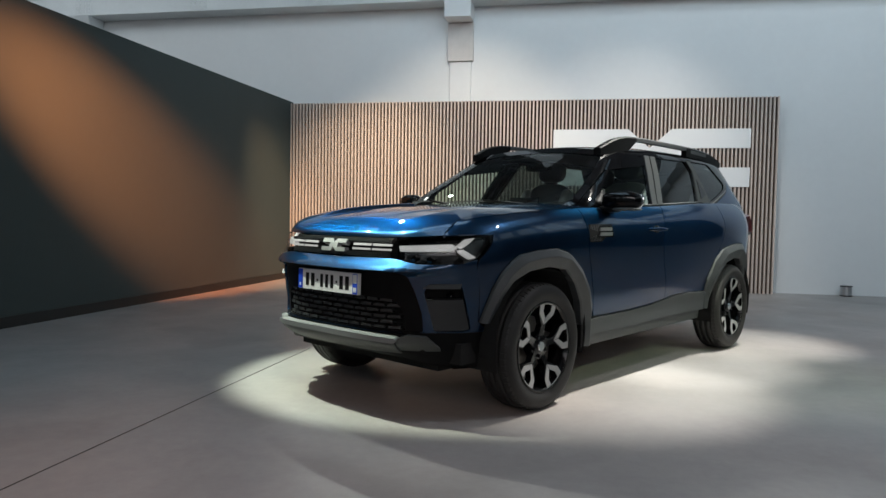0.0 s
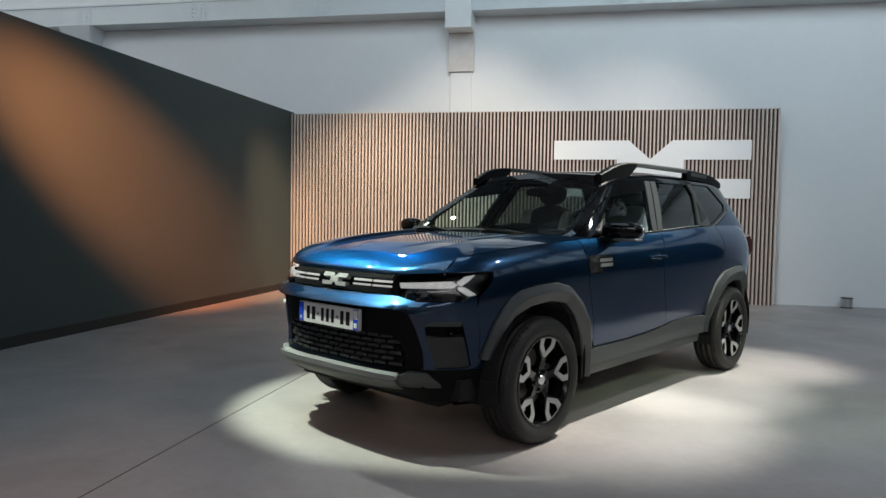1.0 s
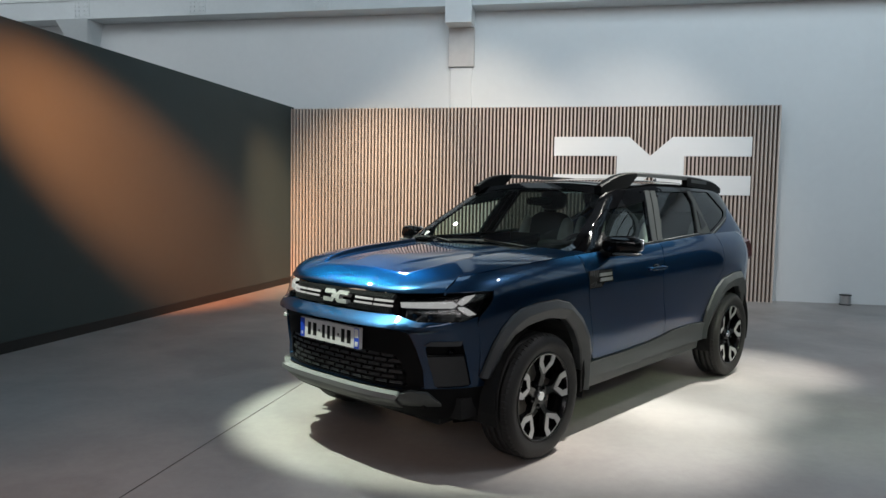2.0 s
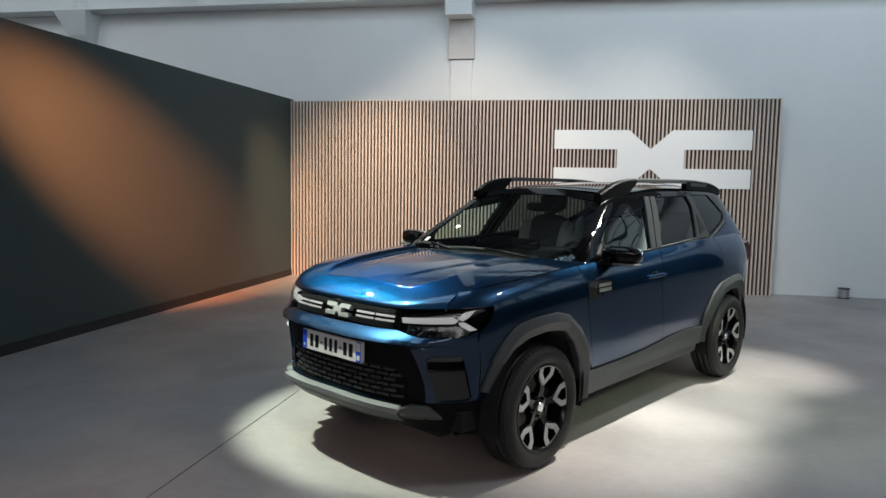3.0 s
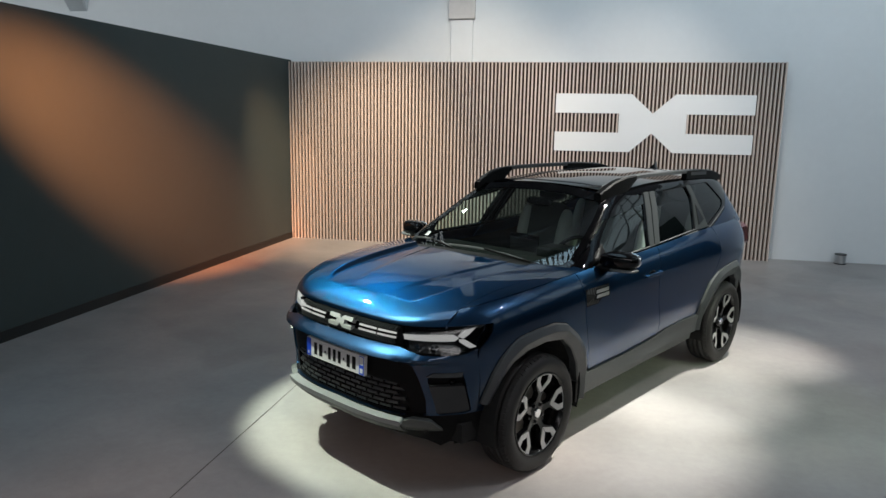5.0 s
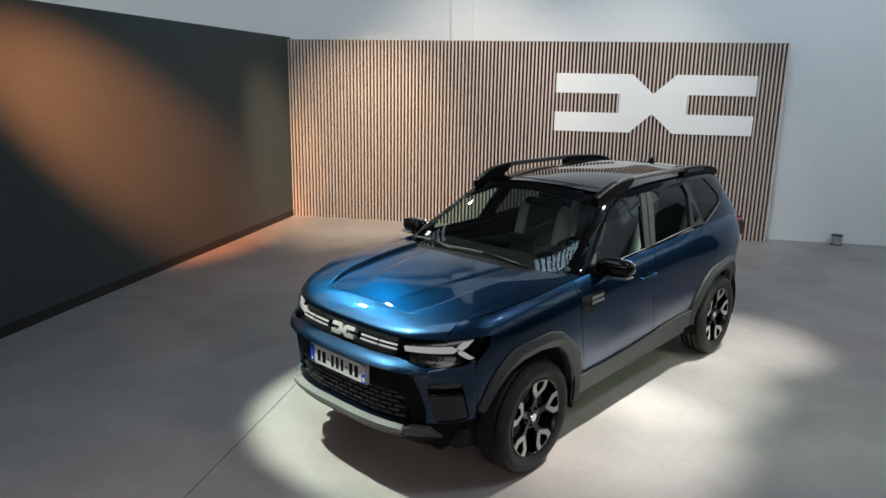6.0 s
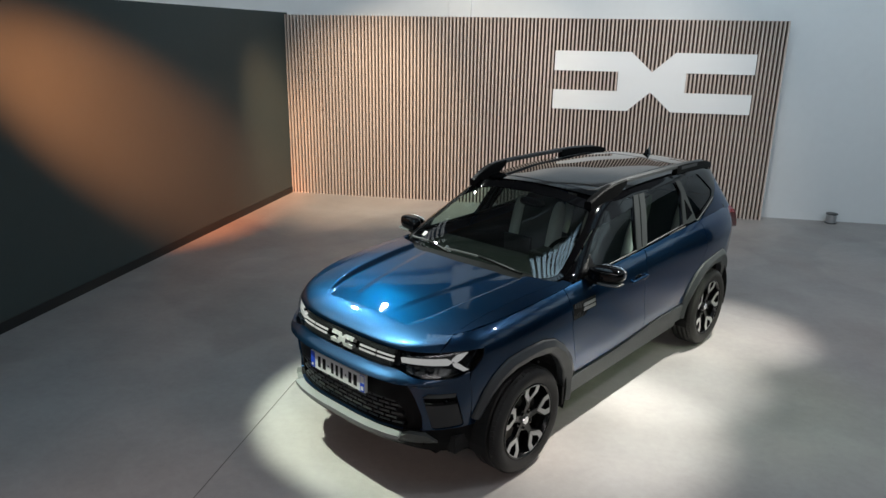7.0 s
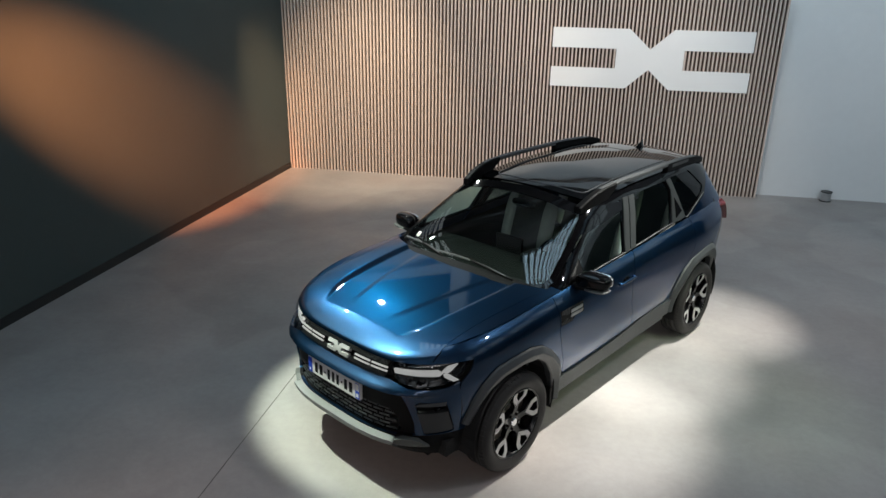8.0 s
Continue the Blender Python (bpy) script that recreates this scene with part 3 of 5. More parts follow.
def fill(outline, holes=(), step=0.03):
    """Triangles that fill an outline less its holes, with inner points on a grid."""
    loops = [resample(outline, step)] + [resample(h, step) for h in holes]
    pts, edges, faces = [], [], []
    for lp in loops:
        s = len(pts)
        pts += [Vector(p) for p in lp]
        edges += [(s + i, s + (i + 1) % len(lp)) for i in range(len(lp))]
        faces.append(list(range(s, s + len(lp))))
    first = np.array(loops[0])
    lo, hi = first.min(0), first.max(0)
    bounds = [np.array(lp) for lp in loops]

    def inside(x, y, lp):
        x0, y0 = lp[:, 0], lp[:, 1]
        x1, y1 = np.roll(x0, -1), np.roll(y0, -1)
        c = (y0 > y) != (y1 > y)
        return np.count_nonzero(c & (x < (x1 - x0) * (y - y0) / np.where(y1 == y0, 1e-9, y1 - y0) + x0)) % 2 == 1
    every = np.concatenate(bounds)
    for gx in np.arange(math.floor(lo[0] / step) * step, hi[0], step):
        for gy in np.arange(math.floor(lo[1] / step) * step, hi[1], step):
            if inside(gx, gy, bounds[0]) and not any(inside(gx, gy, b) for b in bounds[1:]) and np.min(np.hypot(every[:, 0] - gx, every[:, 1] - gy)) > step * 0.4:
                pts.append(Vector((gx, gy)))
    v, e, f, ov, oe, of = delaunay_2d_cdt(pts, edges, faces if len(faces) == 1 else [], 1 if len(faces) == 1 else 0, 1e-6)
    tri = []
    for t in f:
        cx, cy = sum(v[i].x for i in t) / len(t), sum(v[i].y for i in t) / len(t)
        if inside(cx, cy, bounds[0]) and not any(inside(cx, cy, b) for b in bounds[1:]):
            tri.append(t)
    return [tuple(p) for p in v], tri


def skin(bm, mapping, outline, holes=(), step=0.03, gap=0.0, depth=0.012, off=0.0, mirror=False):
    """A panel: fills the outline, lays it on the surface that mapping(a, b, off) gives, and turns its rim inwards by depth."""
    if gap:
        outline = inset(outline, gap)
        holes = [inset(h, -gap) for h in holes]
    pts, tris = fill(outline, holes, step)
    for s in ((1, -1) if mirror else (1,)):
        top = []
        for a, b in pts:
            p = mapping(a, b, off)
            top.append(bm.verts.new((p.x, s * p.y, p.z)))
        faces = []
        for t in tris:
            try:
                faces.append(bm.faces.new([top[i] for i in (t if s > 0 else t[::-1])]))
            except ValueError:
                pass
        if depth:
            own = set(faces)
            rim = [e for f in faces for e in f.edges if sum(1 for g in e.link_faces if g in own) == 1]
            low = {}
            for e in rim:
                for v in e.verts:
                    if v not in low:
                        i = top.index(v)
                        p = mapping(*pts[i], off - depth)
                        low[v] = bm.verts.new((p.x, s * p.y, p.z))
            for e in rim:
                try:
                    bm.faces.new((e.verts[0], e.verts[1], low[e.verts[1]], low[e.verts[0]]))
                except ValueError:
                    pass


def smooth_panel(name, bm, mat, parent, label="", angle=40):
    bmesh.ops.remove_doubles(bm, verts=bm.verts, dist=1e-5)
    ob = part(name, bm, mat, parent, label, smooth=True)
    me = ob.data
    sharp = me.attributes.new("sharp_edge", "BOOLEAN", "EDGE") if "sharp_edge" not in me.attributes else me.attributes["sharp_edge"]
    b2 = bmesh.new()
    b2.from_mesh(me)
    b2.edges.ensure_lookup_table()
    lim = radians(angle)
    flags = [len(e.link_faces) == 2 and e.calc_face_angle(0) > lim for e in b2.edges]
    b2.free()
    sharp.data.foreach_set("value", flags)
    return ob


# lower body: from the sill to the shoulder
shoulder = curve([-2.4, -2.1, -1.5, -1.03, -0.5, 0.0, 0.75, 1.1, 1.4, 1.7, 1.95, 2.12, 2.22], [1.20, 1.235, 1.245, 1.238, 1.214, 1.187, 1.163, 1.146, 1.127, 1.100, 1.062, 1.020, 0.985])
body_w = curve([0.25, 0.36, 0.45, 0.55, 0.65, 0.80, 0.95, 1.02, 1.08, 1.11, 1.13], [0.81, 0.825, 0.832, 0.85, 0.872, 0.895, 0.905, 0.895, 0.868, 0.845, 0.815])
body_f = curve([0.25, 0.33, 0.40, 0.47, 0.55, 0.62, 0.79, 0.852, 0.875, 0.90, 0.956, 1.03, 1.07, 1.11, 1.13], [2.14, 2.215, 2.255, 2.264, 2.266, 2.268, 2.272, 2.276, 2.278, 2.266, 2.236, 2.230, 2.214, 2.188, 2.165])
body_r = curve([0.25, 0.45, 0.60, 0.95, 1.13], [-2.22, -2.32, -2.34, -2.31, -2.25])
BODY = Wrap(0.0, body_f, body_r, body_w, 3.0, 7.4, 6.5, 0.9, shoulder, 1.13, 0.60)
S, N, TL = BODY.side, BODY.nose, BODY.tail


def on_body(u, z, off=0.0):
    return BODY.place(u, z, off)


def haunched(u, z, off=0.0):
    """The flank with its muscle over the rear wheel and a slightly hollow door."""
    p = BODY.place(u, z, off)
    if p.x < 1.2:
        k = math.exp(-((p.x + 1.25) / 0.55) ** 2) * math.exp(-((z - 1.0) / 0.14) ** 2)
        hollow = math.exp(-((p.x - 0.1) / 0.75) ** 4) * math.exp(-((z - 0.62) / 0.12) ** 2)
        p.y += math.copysign(0.022 * k - 0.014 * hollow, p.y)
    return p


def arch(cx, pts):
    return [(cx + dx, z) for dx, z in pts]


ARCH_F_IN = [(1.797, 0.53), (1.755, 0.66), (1.69, 0.745), (1.58, 0.793), (1.42, 0.812), (1.25, 0.79), (1.14, 0.71), (1.03, 0.58), (0.97, 0.45), (0.95, 0.30)]
ARCH_F_OUT = [(1.875, 0.53), (1.855, 0.62), (1.83, 0.71), (1.785, 0.79), (1.72, 0.855), (1.66, 0.888), (1.53, 0.908), (1.35, 0.915), (1.22, 0.885), (1.08, 0.79), (0.96, 0.67), (0.885, 0.55), (0.865, 0.43), (0.86, 0.30)]
ARCH_R_IN = [(-0.955, 0.385), (-0.985, 0.47), (-1.075, 0.625), (-1.215, 0.745), (-1.38, 0.778), (-1.54, 0.768), (-1.66, 0.70), (-1.76, 0.58), (-1.80, 0.47)]
ARCH_R_OUT = [(-0.86, 0.385), (-0.86, 0.45), (-0.86, 0.63), (-0.955, 0.785), (-1.09, 0.87), (-1.33, 0.905), (-1.54, 0.905), (-1.68, 0.83), (-1.80, 0.72), (-1.90, 0.60), (-1.95, 0.47)]


def top_line(xs, drop=0.0):
    return [(x, shoulder(x) - drop) for x in xs]


def flank(points):
    return [S(x, z) for x, z in points]


GAP = 0.0025
SILL_TOP = curve([-0.86, -0.56, -0.37, -0.22, -0.135, 0.33, 0.9], [0.52, 0.537, 0.535, 0.53, 0.512, 0.475, 0.467])
# front wing: from the lamp to the door; its top rolls over to the bonnet line
SHUT_F = [(0.822, 0.47), (0.937, 0.722), (1.013, 0.958), (1.026, 1.07), (1.02, shoulder(1.02))]
SHUT_M = [(-0.14, SILL_TOP(-0.14)), (-0.03, 0.785), (0.013, 0.961), (-0.03, 1.12), (-0.085, shoulder(-0.085))]
SHUT_R = [(-0.865, 0.53), (-0.87, 0.64), (-0.96, 0.79), (-1.03, 0.90), (-1.07, 1.02), (-1.07, shoulder(-1.07))]
wing = SHUT_F[:1] + [p for p in ARCH_F_OUT[::-1] if p[1] > 0.50] + [(1.895, 0.66), (1.93, 0.80), (1.915, 0.868), (1.838, 0.955), (1.828, 0.992), (1.90, shoulder(1.90))] + top_line([1.7, 1.5, 1.3, 1.15]) + SHUT_F[:0:-1]
door_f = SHUT_F + top_line([0.9, 0.6, 0.3, 0.1]) + SHUT_M[::-1] + [(x, SILL_TOP(x)) for x in (0.1, 0.4, 0.7)]
door_r = SHUT_M + top_line([-0.3, -0.5, -0.7, -0.9]) + SHUT_R[::-1] + [(x, SILL_TOP(x)) for x in (-0.7, -0.55, -0.4, -0.25)]
quarter = SHUT_R + top_line([-1.3, -1.6, -1.9, -2.10]) + [(-2.15, 1.0), (-2.16, 0.8), (-2.13, 0.56), (-1.95, 0.5)] + [p for p in ARCH_R_OUT[::-1] if 0.5 < p[1] and p[0] < -0.87]
for name, shape, label in (("front_wing", wing, ""), ("front_door", door_f, ""), ("rear_door", door_r, ""), ("rear_quarter", quarter, "")):
    for s in (1, -1):
        bm = bmesh.new()
        skin(bm, haunched, flank(shape), step=0.03, gap=GAP)
        if s < 0:
            bmesh.ops.scale(bm, vec=(1, -1, 1), verts=bm.verts)
            bmesh.ops.reverse_faces(bm, faces=bm.faces)
        ob = smooth_panel(name, bm, PAINT, car, label)

# arch cladding, proud of the flank: a chamfered outer band, a flatter inner band and a lip turned inwards
def evenly(points, n):
    """The open line through the points, cut into n equal steps."""
    p = [Vector(q) for q in points]
    run = np.concatenate([[0], np.cumsum([(b - a).length for a, b in zip(p, p[1:])])])
    at = np.linspace(0, run[-1], n + 1)
    return [(float(np.interp(t, run, [q.x for q in p])), float(np.interp(t, run, [q.y for q in p]))) for t in at]


for name, outer, inner in (("front_arch_cladding", ARCH_F_OUT, ARCH_F_IN), ("rear_arch_cladding", ARCH_R_OUT, ARCH_R_IN)):
    n = 56
    a, b = evenly(outer, n), evenly(inner, n)
    for s in (1, -1):
        bm = bmesh.new()
        rings = []
        for t, off in ((0.0, 0.002), (0.06, 0.017), (0.36, 0.036), (0.42, 0.037), (0.92, 0.015), (1.0, 0.006), (1.0, -0.045)):
            rings.append([])
            for (xa, za), (xb, zb) in zip(a, b):
                u, z = S(xa + (xb - xa) * t, za + (zb - za) * t)
                p = BODY.place(u, z, off)
                rings[-1].append(bm.verts.new((p.x, s * p.y, p.z)))
        for r, q in zip(rings, rings[1:]):
            for k in range(n):
                bm.faces.new((r[k], r[k + 1], q[k + 1], q[k]))
        for k in (0, n):
            bm.faces.new([r[k] for r in rings])
        smooth_panel(name, bm, CLADDING, car, "grey moulded wheel-arch cladding", 12)

# sill cladding
sill = [(0.86, 0.465), (0.90, 0.44), (0.93, 0.365), (0.45, 0.365), (-0.18, 0.382), (-0.87, 0.38), (-0.87, 0.52)] + [(x, SILL_TOP(x)) for x in (-0.7, -0.55, -0.4, -0.25, -0.14, 0.1, 0.4, 0.7)]
for s in (1, -1):
    bm = bmesh.new()
    skin(bm, on_body, flank(sill), step=0.03, depth=0.05, off=0.016)
    skin(bm, on_body, flank([(0.93, 0.363), (0.93, 0.28), (-0.87, 0.30), (-0.87, 0.378), (-0.18, 0.38), (0.45, 0.363)]), step=0.04, depth=0.02, off=-0.02)
    if s < 0:
        bmesh.ops.scale(bm, vec=(1, -1, 1), verts=bm.verts)
        bmesh.ops.reverse_faces(bm, faces=bm.faces)
    smooth_panel("sill_cladding", bm, CLADDING, car, "grey moulded sill cladding")

# dark inner shell behind the gaps, and the floor pan
bm = bmesh.new()
for s in (1, -1):
    skin(bm, lambda u, z, off: BODY.place(u, z, off - 0.035) * 1.0, flank([(1.0, 0.42), (1.02, 0.9), (1.03, 1.05), (0.5, 1.06), (-0.5, 1.10), (-0.9, 1.12), (-0.9, 0.8), (-0.72, 0.60), (-0.72, 0.42)]), step=0.12, depth=0)
    bmesh.ops.scale(bm, vec=(1, -1, 1), verts=bm.verts)
add_box(bm, (-2.1, -0.60, 0.26), (2.0, 0.60, 0.42))
add_box(bm, (-0.85, -0.78, 0.32), (0.9, 0.78, 0.40))
add_box(bm, (0.95, -0.80, 0.40), (1.0, 0.80, 1.05))
# unseen boxes added to stop light leaking under the nose
add_box(bm, (1.86, -0.74, 0.31), (1.98, 0.74, 0.42))
add_box(bm, (1.98, -0.60, 0.37), (2.12, 0.60, 0.45))
part("floor_pan", bm, INNER, car, "black underbody")
for cx in (1.404, -1.404):
    for s in (1, -1):
        bm = bmesh.new()
        rows = []
        for k in range(21):
            a = math.radians(-20 + 220 * k / 20)
            rows.append([bm.verts.new((cx + 0.445 * math.cos(a), s * y, 0.40 + 0.40 * math.sin(a))) for y in (0.50, 0.86)])
        for a, b in zip(rows, rows[1:]):
            bm.faces.new((a[0], b[0], b[1], a[1]))
        bm.faces.new([r[0] for r in rows])
        part("wheel_arch_liner", bm, INNER, car, "black felt wheel-arch liner")

# ---- bonnet and wing tops ----
plan_w, plan_f = body_w(1.13), body_f(1.13)


def edge_y(x):
    """Half-width of the bonnet's plan at x."""
    return plan_w * max(0.0, 1 - (min(max(x / plan_f, 0), 1)) ** 7.4) ** (1 / 3)


def edge_x(y):
    return plan_f * max(0.0, 1 - min(abs(y) / plan_w, 1) ** 3) ** (1 / 7.4)


RECESS = curve([0.9, 1.2, 1.55, 1.85, 2.04, 2.2], [0.525, 0.52, 0.49, 0.45, 0.375, 0.33])     # half-width of the sunken panel
PANEL_Z = curve([0.9, 1.1, 1.4, 1.7, 1.9, 2.04, 2.12], [1.188, 1.174, 1.152, 1.1245, 1.0965, 1.0720, 1.058])
RECESS_RIM = 0.020
DOME = curve([0.9, 1.186, 1.55, 1.9, 2.2], [0.39, 0.345, 0.275, 0.205, 0.15])     # half-width of the low dome in the panel


def bonnet_at(x, y, off=0.0):
    """A domed bonnet into which a flatter panel is sunk; they meet in a crease near the nose."""
    room = max(0.0, edge_x(y) - x)
    z = shoulder(x) + 0.050 * (1 - (abs(y) / plan_w) ** 3) * (1 - math.exp(-room / 0.16))
    t = min(1.0, max(0.0, (RECESS(x) + RECESS_RIM - abs(y)) / (2 * RECESS_RIM)))
    rise = min(1.0, max(0.0, (DOME(x) + 0.025 - abs(y)) / 0.05)) * min(1.0, max(0.0, (2.05 - x) / 0.30))
    z -= t * t * (3 - 2 * t) * max(0.0, z - PANEL_Z(x) + 0.010 * (y / 0.4) ** 2 - 0.0055 * rise * rise * (3 - 2 * rise))
    return Vector((x, y, z + off))


BON = curve([0.9, 1.04, 1.34, 1.6, 1.75, 1.9, 2.1], [0.742, 0.735, 0.712, 0.692, 0.682, 0.672, 0.655])


COWL = curve([0.0, 0.4, 0.63, 0.72, 0.80], [1.15, 1.115, 1.035, 0.985, 0.90])
LIP_LOW = curve([0.0, 0.44, 0.576, 0.70], [0.969, 0.972, 0.979, 0.988])


def bonnet_columns(x):
    """Where the lengthwise lines of the bonnet's mesh cross x: they follow the rim of the sunken panel."""
    r, e = RECESS(x), BON(x) - 0.001
    ys = [(r - RECESS_RIM) * k / 45 for k in range(46)] + [r - RECESS_RIM + 2 * RECESS_RIM * k / 4 for k in range(1, 5)]
    return ys + [r + RECESS_RIM + (e - r - RECESS_RIM) * k / 14 for k in range(1, 15)]


def bonnet_row(r):
    """One crosswise line, r = 0 at the scuttle and 1 at the nose, on the left half."""
    out = []
    for k in range(64):
        x = 1.15 + r
        for _ in range(6):
            y = bonnet_columns(x)[k]
            x = COWL(y) + (edge_x(y) - COWL(y)) * r
        out.append(bonnet_at(x, y))
    return out


bm = bmesh.new()
rows = [bonnet_row(k / 84) for k in range(85)]
for k in range(1, 8):
    rows.append([])
    for p in rows[84]:
        z = p.z + (LIP_LOW(p.y) - p.z) * k / 7
        rows[-1].append(on_body(N(p.y, z)[0], z))
for r in rows:
    r.append(r[-1] - Vector((0, 0.002, 0.014)))
grid = []
for r in rows:
    left = [bm.verts.new(p) for p in r]
    right = [bm.verts.new((p.x, -p.y, p.z)) for p in r[1:]]
    grid.append(right[::-1] + left)
for a, b in zip(grid, grid[1:]):
    for k in range(len(a) - 1):
        bm.faces.new((a[k], b[k], b[k + 1], a[k + 1]))
for a, d in ((grid[0], Vector((0.004, 0, -0.014))), (grid[-1], Vector((-0.016, 0, 0)))):
    low = [bm.verts.new(v.co + d) for v in a]
    for k in range(len(a) - 1):
        bm.faces.new((a[k], a[k + 1], low[k + 1], low[k]))
smooth_panel("bonnet", bm, PAINT, car, "blue bonnet with a sunken middle panel")

for s in (1, -1):
    bm = bmesh.new()
    outer = [(x, edge_y(x)) for x in (0.9, 1.04, 1.15, 1.3, 1.5, 1.7, 1.85, 1.93)]
    outer += [(edge_x(y), y) for y in (0.70, 0.665)]
    inner_pts = [(x, BON(x)) for x in (1.95, 1.85, 1.7, 1.5, 1.3, 1.1)] + [(0.92, 0.742)]
    skin(bm, lambda a, b, off: bonnet_at(a, b, off), outer + inner_pts, step=0.025, gap=GAP * 0.5)
    roll = [N(0.668, 0.986), N(0.72, 0.990), S(1.905, 0.993), S(1.83, 0.993), S(1.84, 1.02), S(1.895, shoulder(1.895) - 0.001)]
    roll += [N(y, shoulder(edge_x(y)) - 0.001) for y in (0.74, 0.70, 0.668)]
    skin(bm, on_body, roll, step=0.02, depth=0.01)
    if s < 0:
        bmesh.ops.scale(bm, vec=(1, -1, 1), verts=bm.verts)
        bmesh.ops.reverse_faces(bm, faces=bm.faces)
    smooth_panel("wing_top", bm, PAINT, car)
# black scuttle under the wipers
bm = bmesh.new()
sc = [(COWL(y) - 0.004, y) for y in (-0.78, -0.6, -0.45, -0.3, -0.15, 0, 0.15, 0.3, 0.45, 0.6, 0.78)]
sc += [(COWL(y) - 0.12, y) for y in (0.78, 0.6, 0.3, 0, -0.3, -0.6, -0.78)]
skin(bm, lambda a, b, off: Vector((a, b, shoulder(a) - 0.008 + 0.03 * (1 - (b / 0.8) ** 2) + off)), sc, step=0.05, depth=0.03)
smooth_panel("scuttle", bm, BLACK_TRIM, car, "black plastic scuttle panel")

# ---- greenhouse ----
roof_edge = curve([-2.2, -1.9, -1.5, -1.0, -0.5, 0.0, 0.2, 0.35, 0.6], [1.49, 1.565, 1.62, 1.635, 1.63, 1.60, 1.575, 1.545, 1.49])
cab_w = curve([1.10, 1.17, 1.25, 1.35, 1.45, 1.55, 1.60, 1.62, 1.635], [0.83, 0.815, 0.785, 0.745, 0.703, 0.655, 0.628, 0.61, 0.58])
cab_f = curve([1.08, 1.13, 1.20, 1.30, 1.40, 1.50, 1.56, 1.60, 1.635], [1.115, 1.045, 0.955, 0.805, 0.64, 0.465, 0.36, 0.28, 0.205])
cab_r = curve([1.10, 1.25, 1.45, 1.60, 1.635], [-2.28, -2.22, -2.10, -2.01, -1.94])
CAB = Wrap(-0.45, cab_f, cab_r, cab_w, 3.2, 22.0, 9.0, 1.35, roof_edge, 1.635, 1.18, True)
CS, CN, CT = CAB.side, CAB.nose, CAB.tail


def on_cab(u, z, off=0.0):
    return CAB.place(u, z, off)


def cab(points):
    return [CS(x, z) for x, z in points]


WIN_F = rounded([(0.79, 1.182), (0.73, 1.205), (0.60, 1.295), (0.43, 1.41), (0.255, 1.495), (0.06, 1.545), (-0.143, 1.563), (0.03, 1.198)], 0.03)
WIN_R = rounded([(-0.345, 1.565), (-0.875, 1.573), (-0.910, 1.49), (-0.79, 1.235), (-0.165, 1.206)], 0.025)
WIN_Q = rounded([(-0.985, 1.582), (-1.36, 1.584), (-1.555, 1.42), (-1.49, 1.37), (-1.075, 1.245)], 0.02)
SCREEN = rounded([(y, z) for y, z in ((-0.66, 1.165), (-0.3, 1.135), (0.0, 1.125), (0.3, 1.135), (0.66, 1.165), (0.70, 1.20), (0.632, 1.42), (0.575, 1.53), (0.3, 1.565), (0.0, 1.575), (-0.3, 1.565), (-0.575, 1.53), (-0.632, 1.42), (-0.70, 1.20))], 0.03)



def cab_screen(points):
    return [((1 if y >= 0 else -1) * CN(abs(y), z)[0], z) for y, z in points]


# black pillars and window surrounds, in one shell per side, and the front header
side_shell = [CN(0.70, 1.152), CN(0.740, 1.19), CN(0.670, 1.42), CN(0.617, 1.535), CN(0.565, 1.571)] + cab([(x, roof_edge(x)) for x in (0.15, 0.0, -0.2, -0.6, -1.0, -1.4, -1.7)] + [(-1.80, 1.545), (-1.66, 1.44), (-1.53, 1.345), (-1.11, 1.215)] + [(x, shoulder(x) - 0.005) for x in (-1.04, -0.7, -0.3, 0.0, 0.4, 0.7)])
c_panel = [(-1.11, 1.212), (-1.53, 1.342), (-1.66, 1.437), (-1.80, 1.542), (-1.88, 1.53), (-2.05, 1.33), (-2.14, 1.22), (-1.9, 1.215), (-1.6, 1.22), (-1.3, 1.22)]
